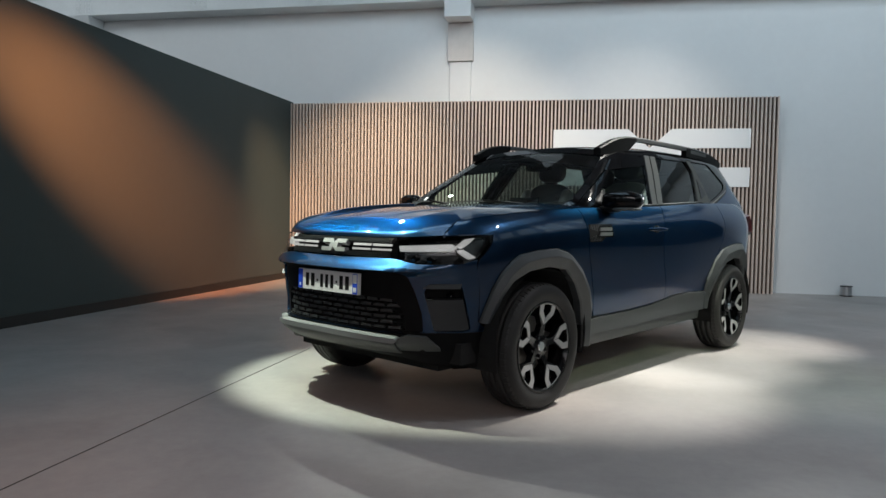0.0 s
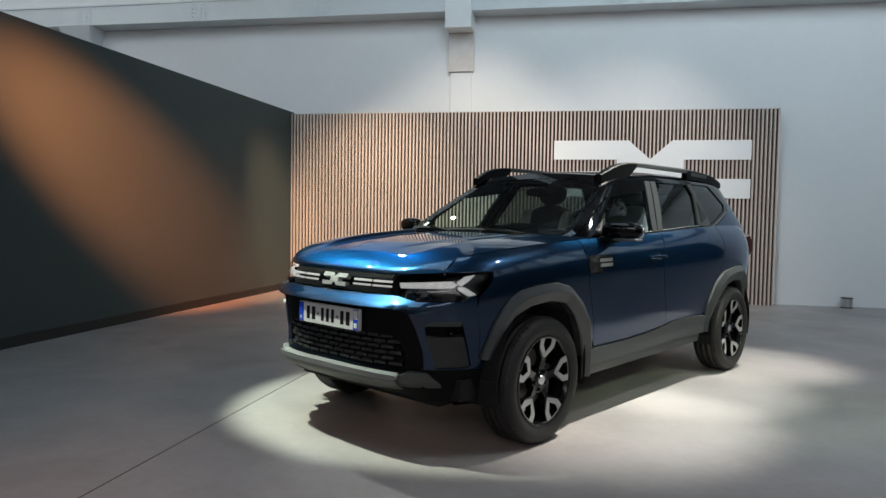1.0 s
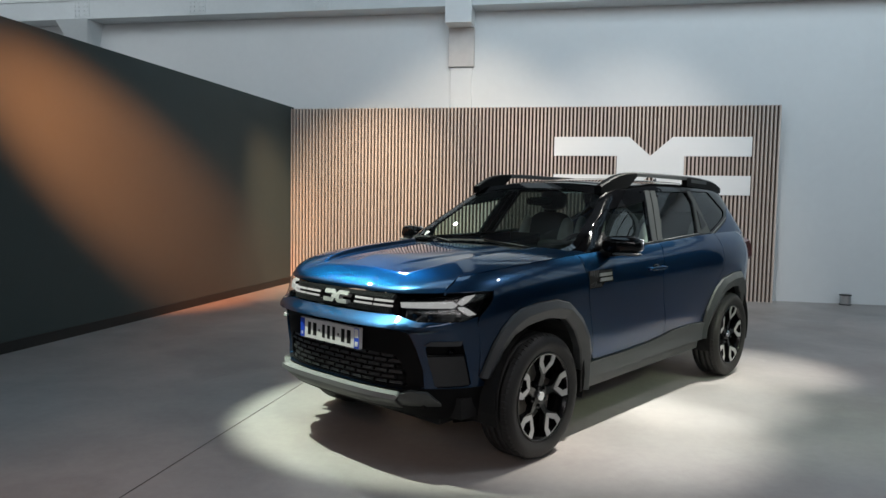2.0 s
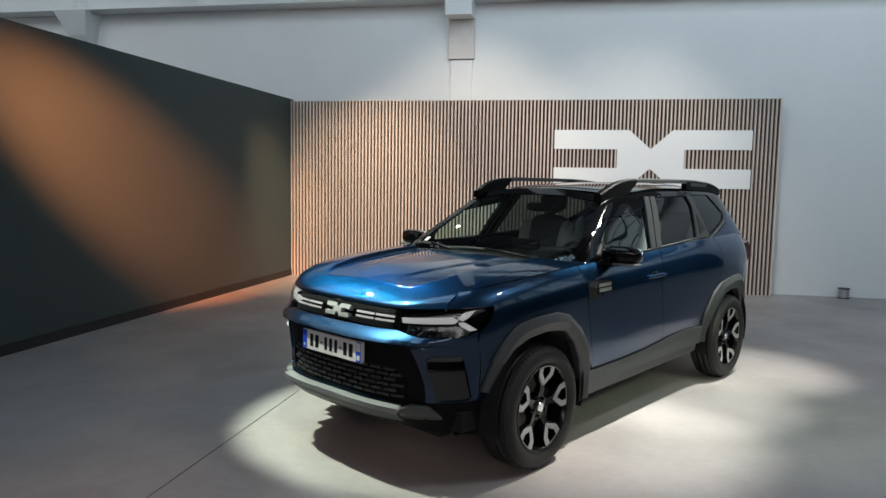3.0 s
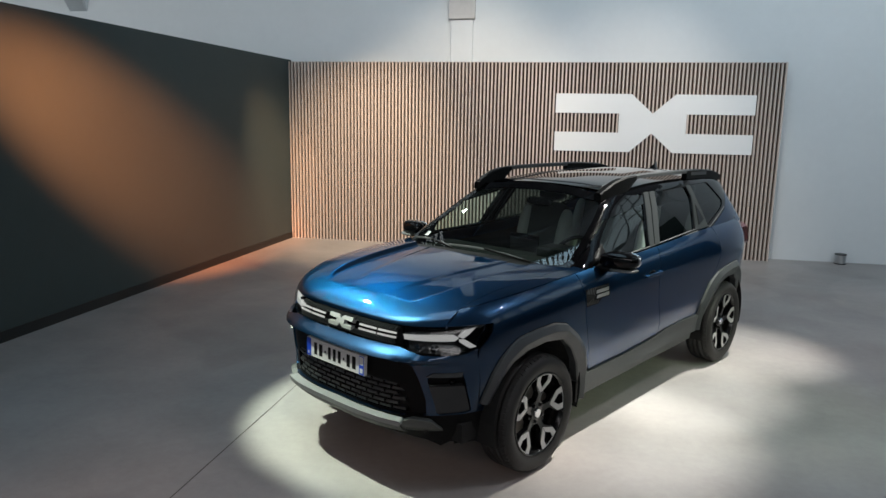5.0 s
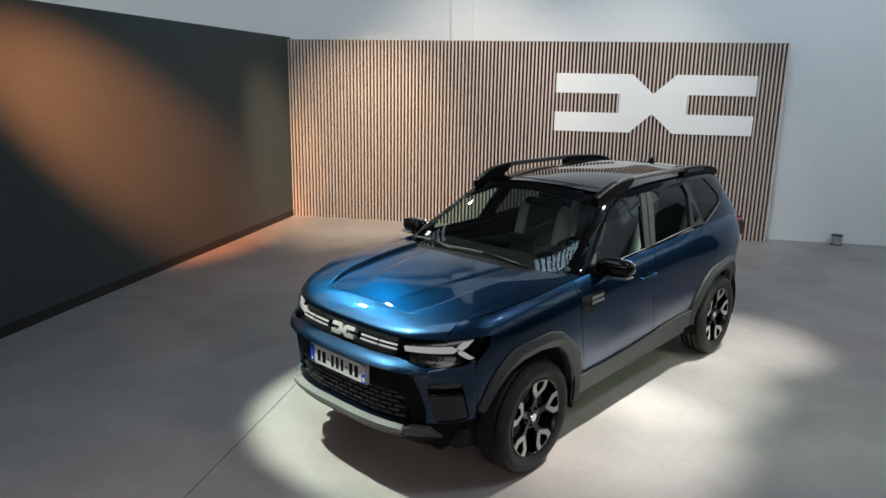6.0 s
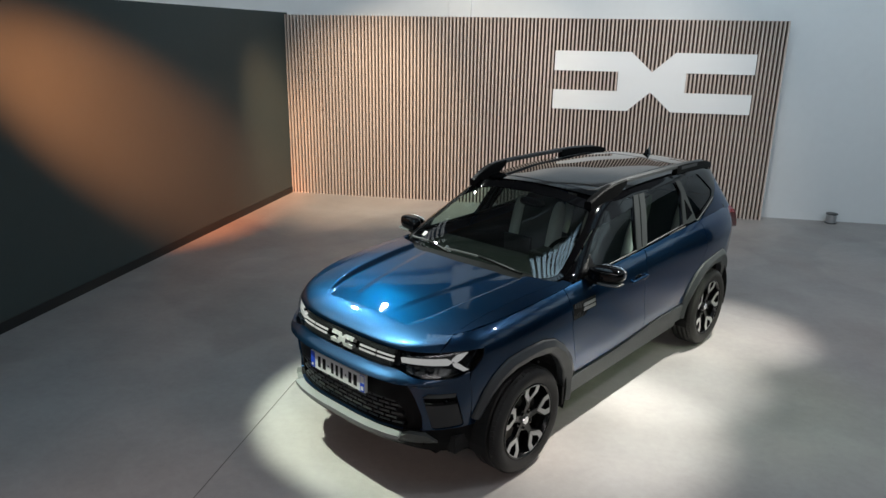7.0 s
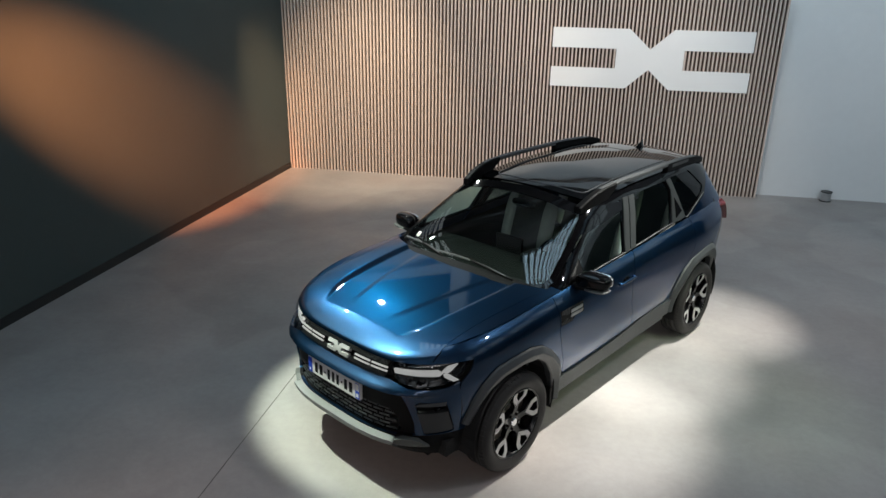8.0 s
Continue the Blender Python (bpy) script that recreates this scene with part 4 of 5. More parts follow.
for s in (1, -1):
    for name, shape, holes, mat, lab in (("window_surround", None, [WIN_F, WIN_R, WIN_Q], GLOSS_BLACK, "gloss black pillars and window surround"), ("rear_pillar", c_panel, [], PAINT, "")):
        bm = bmesh.new()
        skin(bm, on_cab, cab(shape) if shape else side_shell, [cab(h) for h in holes], step=0.025, depth=0.02)
        if s < 0:
            bmesh.ops.scale(bm, vec=(1, -1, 1), verts=bm.verts)
            bmesh.ops.reverse_faces(bm, faces=bm.faces)
        smooth_panel(name, bm, mat, car, lab)
    for name, shape, mat, lab in (("front_door_glass", WIN_F, SIDE_GLASS, "clear green-tinted door glass"), ("rear_door_glass", WIN_R, PRIVACY, "dark privacy glass"), ("quarter_glass", WIN_Q, PRIVACY, "dark privacy glass")):
        bm = bmesh.new()
        skin(bm, on_cab, cab(shape), step=0.04, depth=0, off=-0.008)
        if s < 0:
            bmesh.ops.scale(bm, vec=(1, -1, 1), verts=bm.verts)
            bmesh.ops.reverse_faces(bm, faces=bm.faces)
        g = smooth_panel(name, bm, mat, car, lab)
        g.visible_shadow = False
    for name, shape, off, mat, lab in (
            ("pillar_trim", [(-0.165, 1.566), (0.014, 1.197), (-0.058, 1.198), (-0.238, 1.567)], 0.008, PILLAR, "satin dark grey pillar trim"),
            ("pillar_trim", [(-0.252, 1.567), (-0.072, 1.199), (-0.150, 1.203), (-0.329, 1.568)], 0.008, PILLAR, "satin dark grey pillar trim"),
            ("pillar_trim", [(-0.893, 1.576), (-0.924, 1.49), (-0.812, 1.240), (-0.93, 1.232), (-1.060, 1.240), (-0.972, 1.578)], 0.008, PILLAR, "satin dark grey pillar trim"),
            ("pillar_vent", [(-0.937, 1.425), (-0.885, 1.262), (-1.012, 1.300)], 0.013, GLOSS_BLACK, "black triangular pillar inlay")):
        bm = bmesh.new()
        skin(bm, on_cab, cab(rounded(shape, 0.008)), step=0.03, depth=0.012, off=off)
        if s < 0:
            bmesh.ops.scale(bm, vec=(1, -1, 1), verts=bm.verts)
            bmesh.ops.reverse_faces(bm, faces=bm.faces)
        smooth_panel(name, bm, mat, car, lab)

# windscreen and its black band
band = [(y, z) for y, z in ((-0.70, 1.15), (-0.3, 1.11), (0.0, 1.10), (0.3, 1.11), (0.70, 1.15), (0.738, 1.19), (0.668, 1.42), (0.615, 1.535), (0.56, 1.572), (0.3, 1.605), (0.0, 1.618), (-0.3, 1.605), (-0.56, 1.572), (-0.615, 1.535), (-0.668, 1.42), (-0.738, 1.19))]
bm = bmesh.new()
skin(bm, on_cab, cab_screen(band), [cab_screen(SCREEN)], step=0.03, depth=0.01, off=0.002)
smooth_panel("windscreen_band", bm, GLOSS_BLACK, car, "black enamel band round the windscreen")
bm = bmesh.new()
skin(bm, on_cab, cab_screen(SCREEN), step=0.05, depth=0)
g = smooth_panel("windscreen", bm, SCREEN_GLASS, car, "clear raked windscreen")
g.visible_shadow = False

bm = bmesh.new()
skin(bm, on_cab, cab_screen([(-0.600, 1.205), (-0.560, 1.205), (-0.560, 1.232), (-0.600, 1.232)]), step=0.05, depth=0, off=0.003)
part("screen_sticker", bm, WHITE_TRIM, car, "small white sticker in the windscreen corner")

# roof with panorama glass
roof_f, roof_r, roof_wd = cab_f(1.635), cab_r(1.635), cab_w(1.635)


def roof_half(x):
    a = (x + 0.45) / ((roof_f + 0.45) if x > -0.45 else (-0.45 - roof_r))
    return roof_wd * max(0.0, 1 - min(abs(a), 1) ** (22.0 if x > -0.45 else 9.0)) ** (1 / 3.2)


def roof_at(x, y, off=0.0):
    z = roof_edge(x) + 0.045 * (1 - min(1, abs(y) / roof_wd) ** 2.2)
    return Vector((x, y, z + off))


xs = [roof_r + 0.005, roof_r + 0.03, -1.75, -1.6, -1.3, -1.0, -0.6, -0.2, 0.0, 0.1, 0.15, 0.18, roof_f - 0.004]
outline = [(x, roof_half(x)) for x in xs] + [(x, -roof_half(x)) for x in reversed(xs)]
PANO = rounded([(0.10, -0.44), (0.14, 0.0), (0.10, 0.44), (-1.28, 0.44), (-1.28, -0.44)], 0.07)
bm = bmesh.new()
skin(bm, roof_at, outline, [PANO], step=0.04, depth=0.015)
smooth_panel("roof", bm, GLOSS_BLACK, car, "gloss black roof")
bm = bmesh.new()
skin(bm, roof_at, inset(PANO, 0.006), step=0.05, depth=0.01, off=0.002)
smooth_panel("panorama_roof", bm, ROOF_GLASS, car, "dark panoramic glass roof")

bm = bmesh.new()
skin(bm, roof_at, inset(PANO, -0.002), [inset(PANO, 0.005)], step=0.05, depth=0.004, off=0.004)
part("roof_glass_frame", bm, RAIL_GREY, car, "thin bright frame round the glass roof", smooth=True)

# tailgate, rear bumper
bm = bmesh.new()
tail_hi = [CT(y, z) for y, z in ((0.74, 1.22), (0.68, 1.44), (0.60, 1.55), (0.5, 1.58), (0.0, 1.60))]
rr = [(u, z) for u, z in tail_hi] + [(2 * CAB.last - u, z) for u, z in reversed(tail_hi[:-1])]
skin(bm, on_cab, rr, step=0.06, depth=0.01)
smooth_panel("rear_screen", bm, GLOSS_BLACK, car, "dark rear screen")
bm = bmesh.new()
t0 = S(-2.155, 0.8)[0]
rr = [(t0, 0.52), (t0, 1.225), (BODY.last, 1.20), (2 * BODY.last - t0, 1.225), (2 * BODY.last - t0, 0.52)]
skin(bm, on_body, rr, step=0.05, depth=0.01)
smooth_panel("tailgate", bm, PAINT, car)
bm = bmesh.new()
t0 = S(-1.90, 0.5)[0]
rr = [(t0, 0.40), (t0, 0.52), (BODY.last, 0.56), (2 * BODY.last - t0, 0.52), (2 * BODY.last - t0, 0.40)]
skin(bm, on_body, rr, step=0.05, depth=0.02, off=0.018)
smooth_panel("rear_bumper", bm, CLADDING, car, "grey moulded rear bumper")
bm = bmesh.new()
add_box(bm, (-1.92, -0.42, 1.545), (-1.82, 0.42, 1.580), 0.012)
smooth_panel("roof_spoiler", bm, GLOSS_BLACK, car, "gloss black roof spoiler")

# ---- front fascia ----
def front(points):
    """Front-view points (y, z) to places on the skin; y may be negative."""
    return [((1 if y >= 0 else -1) * N(abs(y), z)[0], z) for y, z in points]


def both(half):
    """A closed outline from its left half, listed from the middle's top round to the middle's bottom."""
    return half + [(-y, z) for y, z in reversed(half) if abs(y) > 1e-6]


def corner(x, z):
    return S(x, z)


def mirrored(outline_u):
    return outline_u + [(-u, z) for u, z in reversed(outline_u) if u > 1e-6]


POCKET = [(0.0, 0.795), (0.25, 0.795), (0.44, 0.796), (0.505, 0.790), (0.545, 0.765), (0.575, 0.69), (0.598, 0.58), (0.602, 0.482), (0.52, 0.474), (0.0, 0.476)]
GRILLE_LOW = rounded(both(POCKET), 0.008)
BAR_FIELD = rounded(both([(0.0, 0.650), (0.25, 0.650), (0.455, 0.645), (0.505, 0.60), (0.528, 0.53), (0.522, 0.482), (0.0, 0.480)]), 0.01)
FOG = rounded([(0.655, 0.735), (0.755, 0.732), (0.748, 0.485), (0.645, 0.485), (0.618, 0.70)], 0.02)
top_half = [N(0.0, 0.857), N(0.2, 0.859), N(0.455, 0.862), N(0.60, 0.838), N(0.70, 0.838), N(0.764, 0.842), corner(1.925, 0.868), corner(1.925, 0.80)]
side_half = [corner(1.895, 0.66), corner(1.88, 0.535)]
low_half = [N(0.78, 0.475), N(0.66, 0.478), N(0.54, 0.476), N(0.50, 0.47), N(0.2, 0.47), N(0.0, 0.47)]
bm = bmesh.new()


def bumper_at(u, z, off=0.0):
    """The bumper: a folded lip over the plate, falling back a little towards the corners below it."""
    p = BODY.place(u, z, off)
    y = abs(p.y)
    if p.x > 1.5:
        edge = 0.797 + 0.03 * max(0, y - 0.5)
        fade = min(1, max(0, (0.80 - y) / 0.24))
        fade *= fade * (3 - 2 * fade)
        shelf = 0.030 * min(1, max(0, (0.862 - z) / (0.862 - edge)))
        under = 1 / (1 + math.exp(min(30, max(-30, (z - edge + 0.012) / 0.0045))))
        p.x += fade * (shelf * (1 - under) - 0.014 * under * min(1, max(0, (z - 0.46) / 0.1)))
    return p


skin(bm, bumper_at, mirrored(top_half + side_half + low_half), [front(GRILLE_LOW), front(FOG), front([(-y, z) for y, z in FOG])], step=0.014, gap=0.002, depth=0.02)
smooth_panel("front_bumper", bm, PAINT, car, "blue front bumper with a folded lip", 30)

# black lower bumper lip and silver skid plate
bm = bmesh.new()
skin(bm, on_body, mirrored([N(0.0, 0.468), N(0.50, 0.468), N(0.54, 0.474), N(0.66, 0.476), N(0.78, 0.473), corner(1.88, 0.533), corner(1.80, 0.533), corner(1.80, 0.28), corner(1.95, 0.27), N(0.74, 0.275), N(0.6, 0.30), N(0.48, 0.338), N(0.3, 0.35), N(0.0, 0.352)]), step=0.03, depth=0.05, off=-0.004)
smooth_panel("lower_bumper", bm, BLACK_TRIM, car, "black grained lower bumper", 30)
def skid_at(u, z, off=0.0):
    """The skid plate stands proud; below its bright blade the lip falls back under the car."""
    return BODY.place(u, z, off - max(0.0, 0.424 - z) * 0.75)


bm = bmesh.new()
skid = both([(0.0, 0.466), (0.30, 0.463), (0.488, 0.456), (0.498, 0.444), (0.484, 0.431), (0.30, 0.437), (0.0, 0.439)])
skin(bm, skid_at, front(rounded(skid, 0.008)), step=0.02, depth=0.06, off=0.052)
skid_plate = smooth_panel("skid_plate", bm, SKID, car, "satin silver front skid plate", 30)
for s in (1, -1):
    bm = bmesh.new()
    skin(bm, skid_at, [(s * u, z) for u, z in front(rounded([(0.496, 0.450), (0.542, 0.470), (0.618, 0.462), (0.660, 0.40), (0.655, 0.352), (0.50, 0.352), (0.486, 0.42)], 0.008))], step=0.02, depth=0.05, off=0.030)
    smooth_panel("skid_end", bm, SKID_DARK, skid_plate, "grey raised skid end", 30)
bm = bmesh.new()
skin(bm, skid_at, front(both([(0.0, 0.437), (0.30, 0.435), (0.484, 0.429), (0.497, 0.352), (0.3, 0.356), (0.0, 0.358)])), step=0.02, depth=0.05, off=0.044)
smooth_panel("skid_lip", bm, SKID_DARK, skid_plate, "grey lower skid lip", 30)

# lower grille: dark backing with short staggered bars
bm = bmesh.new()
skin(bm, on_body, front(inset(BAR_FIELD, -0.015)), step=0.05, depth=0, off=-0.075)
low_grille = smooth_panel("lower_grille", bm, INNER, car, "black lower grille with staggered bars")
row = 0
for z in np.arange(0.494, 0.64, 0.029):
    for k in range(-5, 6):
        y = k * 0.092 + (0.046 if row % 2 else 0)
        if abs(y) + 0.042 > 0.515:
            continue
        bm = bmesh.new()
        skin(bm, on_body, front([(y - 0.040, z - 0.008), (y + 0.040, z - 0.008), (y + 0.036, z + 0.008), (y - 0.036, z + 0.008)]), step=0.06, depth=0.03, off=-0.030)
        part("grille_bar", bm, FIN_BLACK, low_grille)
    row += 1

bm = bmesh.new()
skin(bm, on_body, front(inset(GRILLE_LOW, -0.010)), [front(BAR_FIELD)], step=0.03, depth=0.04, off=-0.026)
smooth_panel("grille_surround", bm, BLACK_TRIM, car, "black surround of plate and lower grille", 30)

# fog-lamp recesses
for s in (1, -1):
    bm = bmesh.new()
    skin(bm, on_body, [(s * u, z) for u, z in front(inset(FOG, -0.01))], step=0.05, depth=0, off=-0.05)
    rec = smooth_panel("fog_recess", bm, BLACK_TRIM, car, "black recess with an air slot")
    bm = bmesh.new()
    skin(bm, on_body, [(s * u, z) for u, z in front([(0.622, 0.712), (0.648, 0.734), (0.756, 0.738), (0.750, 0.712)])], step=0.02, depth=0.04, off=0.003)
    smooth_panel("blade", bm, CLADDING, rec, "grey trim blade", 30)
    # bumper panel under the slot; black colour stands in for shaded paint
    bm = bmesh.new()
    skin(bm, on_body, [(s * u, z) for u, z in front([(0.628, 0.650), (0.752, 0.652), (0.747, 0.487), (0.647, 0.487)])], step=0.03, depth=0.03, off=-0.008)
    smooth_panel("shaded_panel", bm, FIN_BLACK, rec, "lower bumper panel coloured black for its shade", 30)
    bm = bmesh.new()
    c = BODY.place(s * N(0.720, 0.672)[0], 0.672, -0.025)
    bmesh.ops.create_cone(bm, cap_ends=True, segments=16, radius1=0.014, radius2=0.014, depth=0.03, matrix=Matrix.Translation(c) @ pose(0, 0, 0, 0, 90, 0))
    part("parking_sensor", bm, GLOSS_BLACK, rec)

# upper grille strip with light bars and emblem
STRIP = both([(0.0, 0.967), (0.3, 0.968), (0.435, 0.968), (0.452, 0.865), (0.2, 0.862), (0.0, 0.860)])
bm = bmesh.new()
skin(bm, on_body, front(STRIP), step=0.04, depth=0, off=-0.04)
strip = smooth_panel("upper_grille", bm, BLACK_TRIM, car, "black upper grille with slanted fins and light bars")
for z0, z1 in ((0.942, 0.965), (0.866, 0.890)):
    for k in range(-25, 26):
        y = k * 0.0172
        if abs(y) > 0.425:
            continue
        bm = bmesh.new()
        lean = 0.010 if z0 > 0.9 else -0.010
        skin(bm, on_body, front([(y - 0.0035, z0), (y + 0.0035, z0), (y + 0.0035 + lean, z1), (y - 0.0035 + lean, z1)]), step=0.05, depth=0.03, off=0.0)
        part("fin", bm, FIN_BLACK, strip)
for s in (1, -1):
    for y0, y1 in ((0.158, 0.292), (0.306, 0.432)):
        for zc in (0.9285, 0.9035):
            bm = bmesh.new()
            skin(bm, on_body, [(s * u, z) for u, z in front([(y0, zc - 0.0053), (y1, zc - 0.0053), (y1, zc + 0.0053), (y0, zc + 0.0053)])], step=0.04, depth=0.006, off=0.0)
            part("light_bar", bm, DRL, strip, "white glowing light bar")
bm = bmesh.new()
skin(bm, on_body, front([(y, 0.915 + z) for y, z in emblem_outline(0.206, 0.066)]), step=0.03, depth=0.03, off=0.008)
part("grille_emblem", bm, WHITE_TRIM, strip, "white forked emblem")

# headlamps
LAMP = [N(0.440, 0.969), N(0.576, 0.976), N(0.693, 0.984), corner(1.905, 0.990), corner(1.832, 0.990), corner(1.840, 0.952), corner(1.925, 0.872), N(0.764, 0.846), N(0.60, 0.842), N(0.46, 0.866)]
BAR = [(0.465, 0.931), (0.712, 0.944), (0.735, 0.926), (0.722, 0.908), (0.476, 0.899)]
ARM_UP = [(0.731, 0.934), (0.750, 0.972), (0.780, 0.981), (0.774, 0.962), (0.766, 0.942), (0.749, 0.921)]
ARM_LOW = [(0.738, 0.914), (0.756, 0.914), (0.798, 0.877), (0.782, 0.872), (0.742, 0.901)]
for s in (1, -1):
    lamp = new("headlamp")
    lamp.parent = car
    tagged(lamp, "black headlamp with a white forked running light")

    def lay(name, outline, off, depth, mat, label="", step=0.03):
        bm = bmesh.new()
        skin(bm, on_body, [(s * u, z) for u, z in outline], step=step, depth=depth, off=off)
        return smooth_panel(name, bm, mat, lamp, label, 30)
    lay("housing", inset(LAMP, -0.006), -0.055, 0, GLOSS_BLACK, "gloss black housing")
    for name, shape in (("light_bar", BAR), ("light_arm", ARM_UP), ("light_arm", ARM_LOW)):
        lay(name, front(shape), -0.018, 0.025, DRL, "white glowing running light", 0.02)
    for y, z, r in ((0.56, 0.872, 0.020), (0.64, 0.872, 0.020), (0.52, 0.955, 0.010)):
        bm = bmesh.new()
        c = BODY.place(s * N(y, z)[0], z, -0.035)
        bmesh.ops.create_cone(bm, cap_ends=True, segments=20, radius1=r, radius2=r * 0.9, depth=0.03, matrix=Matrix.Translation(c) @ pose(0, 0, 0, 0, 90, 0))
        part("projector", bm, GLOSS_BLACK, lamp, "dark projector")
    for k in range(4):
        bm = bmesh.new()
        skin(bm, on_body, [(s * u, z) for u, z in front([(0.50 + 0.062 * k, 0.850), (0.552 + 0.062 * k, 0.850), (0.552 + 0.062 * k, 0.886), (0.50 + 0.062 * k, 0.888)])], step=0.03, depth=0.02, off=-0.04)
        part("reflector_cell", bm, CELL, lamp, "smoked reflector cell")
    lens = lay("lens", inset(LAMP, 0.002), -0.001, 0, LENS, "clear lens")
    lens.visible_shadow = False

# number plate: white with two blue bands; its letters are plain bars
plate = new("number_plate")
plate.parent = car
tagged(plate, "white number plate with blue end bands")
PX, PZ, PW, PH = 2.272, 0.714, 0.530, 0.116
plate.location = (PX, 0.0, PZ)
plate.rotation_euler = (0, radians(-1), 0)
box_part("plate_board", (-0.016, -PW / 2, -PH / 2), (0.008, PW / 2, PH / 2), PLATE_WHITE, plate, bevel=0.002)
for y in (-PW / 2 + 0.022, PW / 2 - 0.022):
    box_part("blue_band", (0.0082, y - 0.020, -PH / 2 + 0.003), (0.0095, y + 0.020, PH / 2 - 0.003), PLATE_BLUE, plate, "blue end band")
box_part("band_patch", (0.0097, PW / 2 - 0.038, 0.004), (0.0105, PW / 2 - 0.006, PH / 2 - 0.008), PLATE_WHITE, plate, "pale patch on the band")
box_part("band_bar", (0.0097, PW / 2 - 0.034, -PH / 2 + 0.014), (0.0105, PW / 2 - 0.010, -PH / 2 + 0.040), PLATE_WHITE, plate, "pale bar on the band")
box_part("band_bar", (0.0097, -PW / 2 + 0.014, -PH / 2 + 0.016), (0.0105, -PW / 2 + 0.026, -PH / 2 + 0.034), PLATE_WHITE, plate, "pale bar on the band")
for y, w, h in ((-0.175, 0.040, 0.074), (-0.125, 0.044, 0.074), (-0.083, 0.018, 0.012), (-0.043, 0.034, 0.074), (0.003, 0.034, 0.074), (0.049, 0.034, 0.074), (0.089, 0.018, 0.012), (0.130, 0.040, 0.074), (0.180, 0.044, 0.074)):
    box_part("letter_bar", (0.0082, y - w * 0.36 - 0.003, -h / 2), (0.0092, y + w * 0.36 - 0.003, h / 2), INK, plate, "plain dark bar")

# ---- wheels ----
def lathe(bm, profile, seg=64, axis_y=True):
    """Turns a profile of (radius, y) round the wheel's axle."""
    rings = []
    for k in range(seg):
        a = 2 * math.pi * k / seg
        rings.append([bm.verts.new((r * math.cos(a), y, r * math.sin(a))) for r, y in profile])
    for k in range(seg):
        a, b = rings[k], rings[(k + 1) % seg]
        for i in range(len(profile) - 1):
            bm.faces.new((a[i], a[i + 1], b[i + 1], b[i]))


def solid(bm, outline, y_front, y_back, place=None):
    """A thick flat piece in the wheel's plane; y_front may be a function of the radius."""
    pts = [(r * math.cos(a), r * math.sin(a)) for r, a in outline]
    f0 = [bm.verts.new((x, y_front(math.hypot(x, z)), z)) for x, z in pts]
    f1 = [bm.verts.new((x, y_back(math.hypot(x, z)), z)) for x, z in pts]
    bm.faces.new(f0)
    bm.faces.new(f1[::-1])
    n = len(pts)
    for i in range(n):
        bm.faces.new((f0[i], f1[i], f1[(i + 1) % n], f0[(i + 1) % n]))


WHEEL_R, RIM_R, TYRE_W = 0.360, 0.262, 0.225


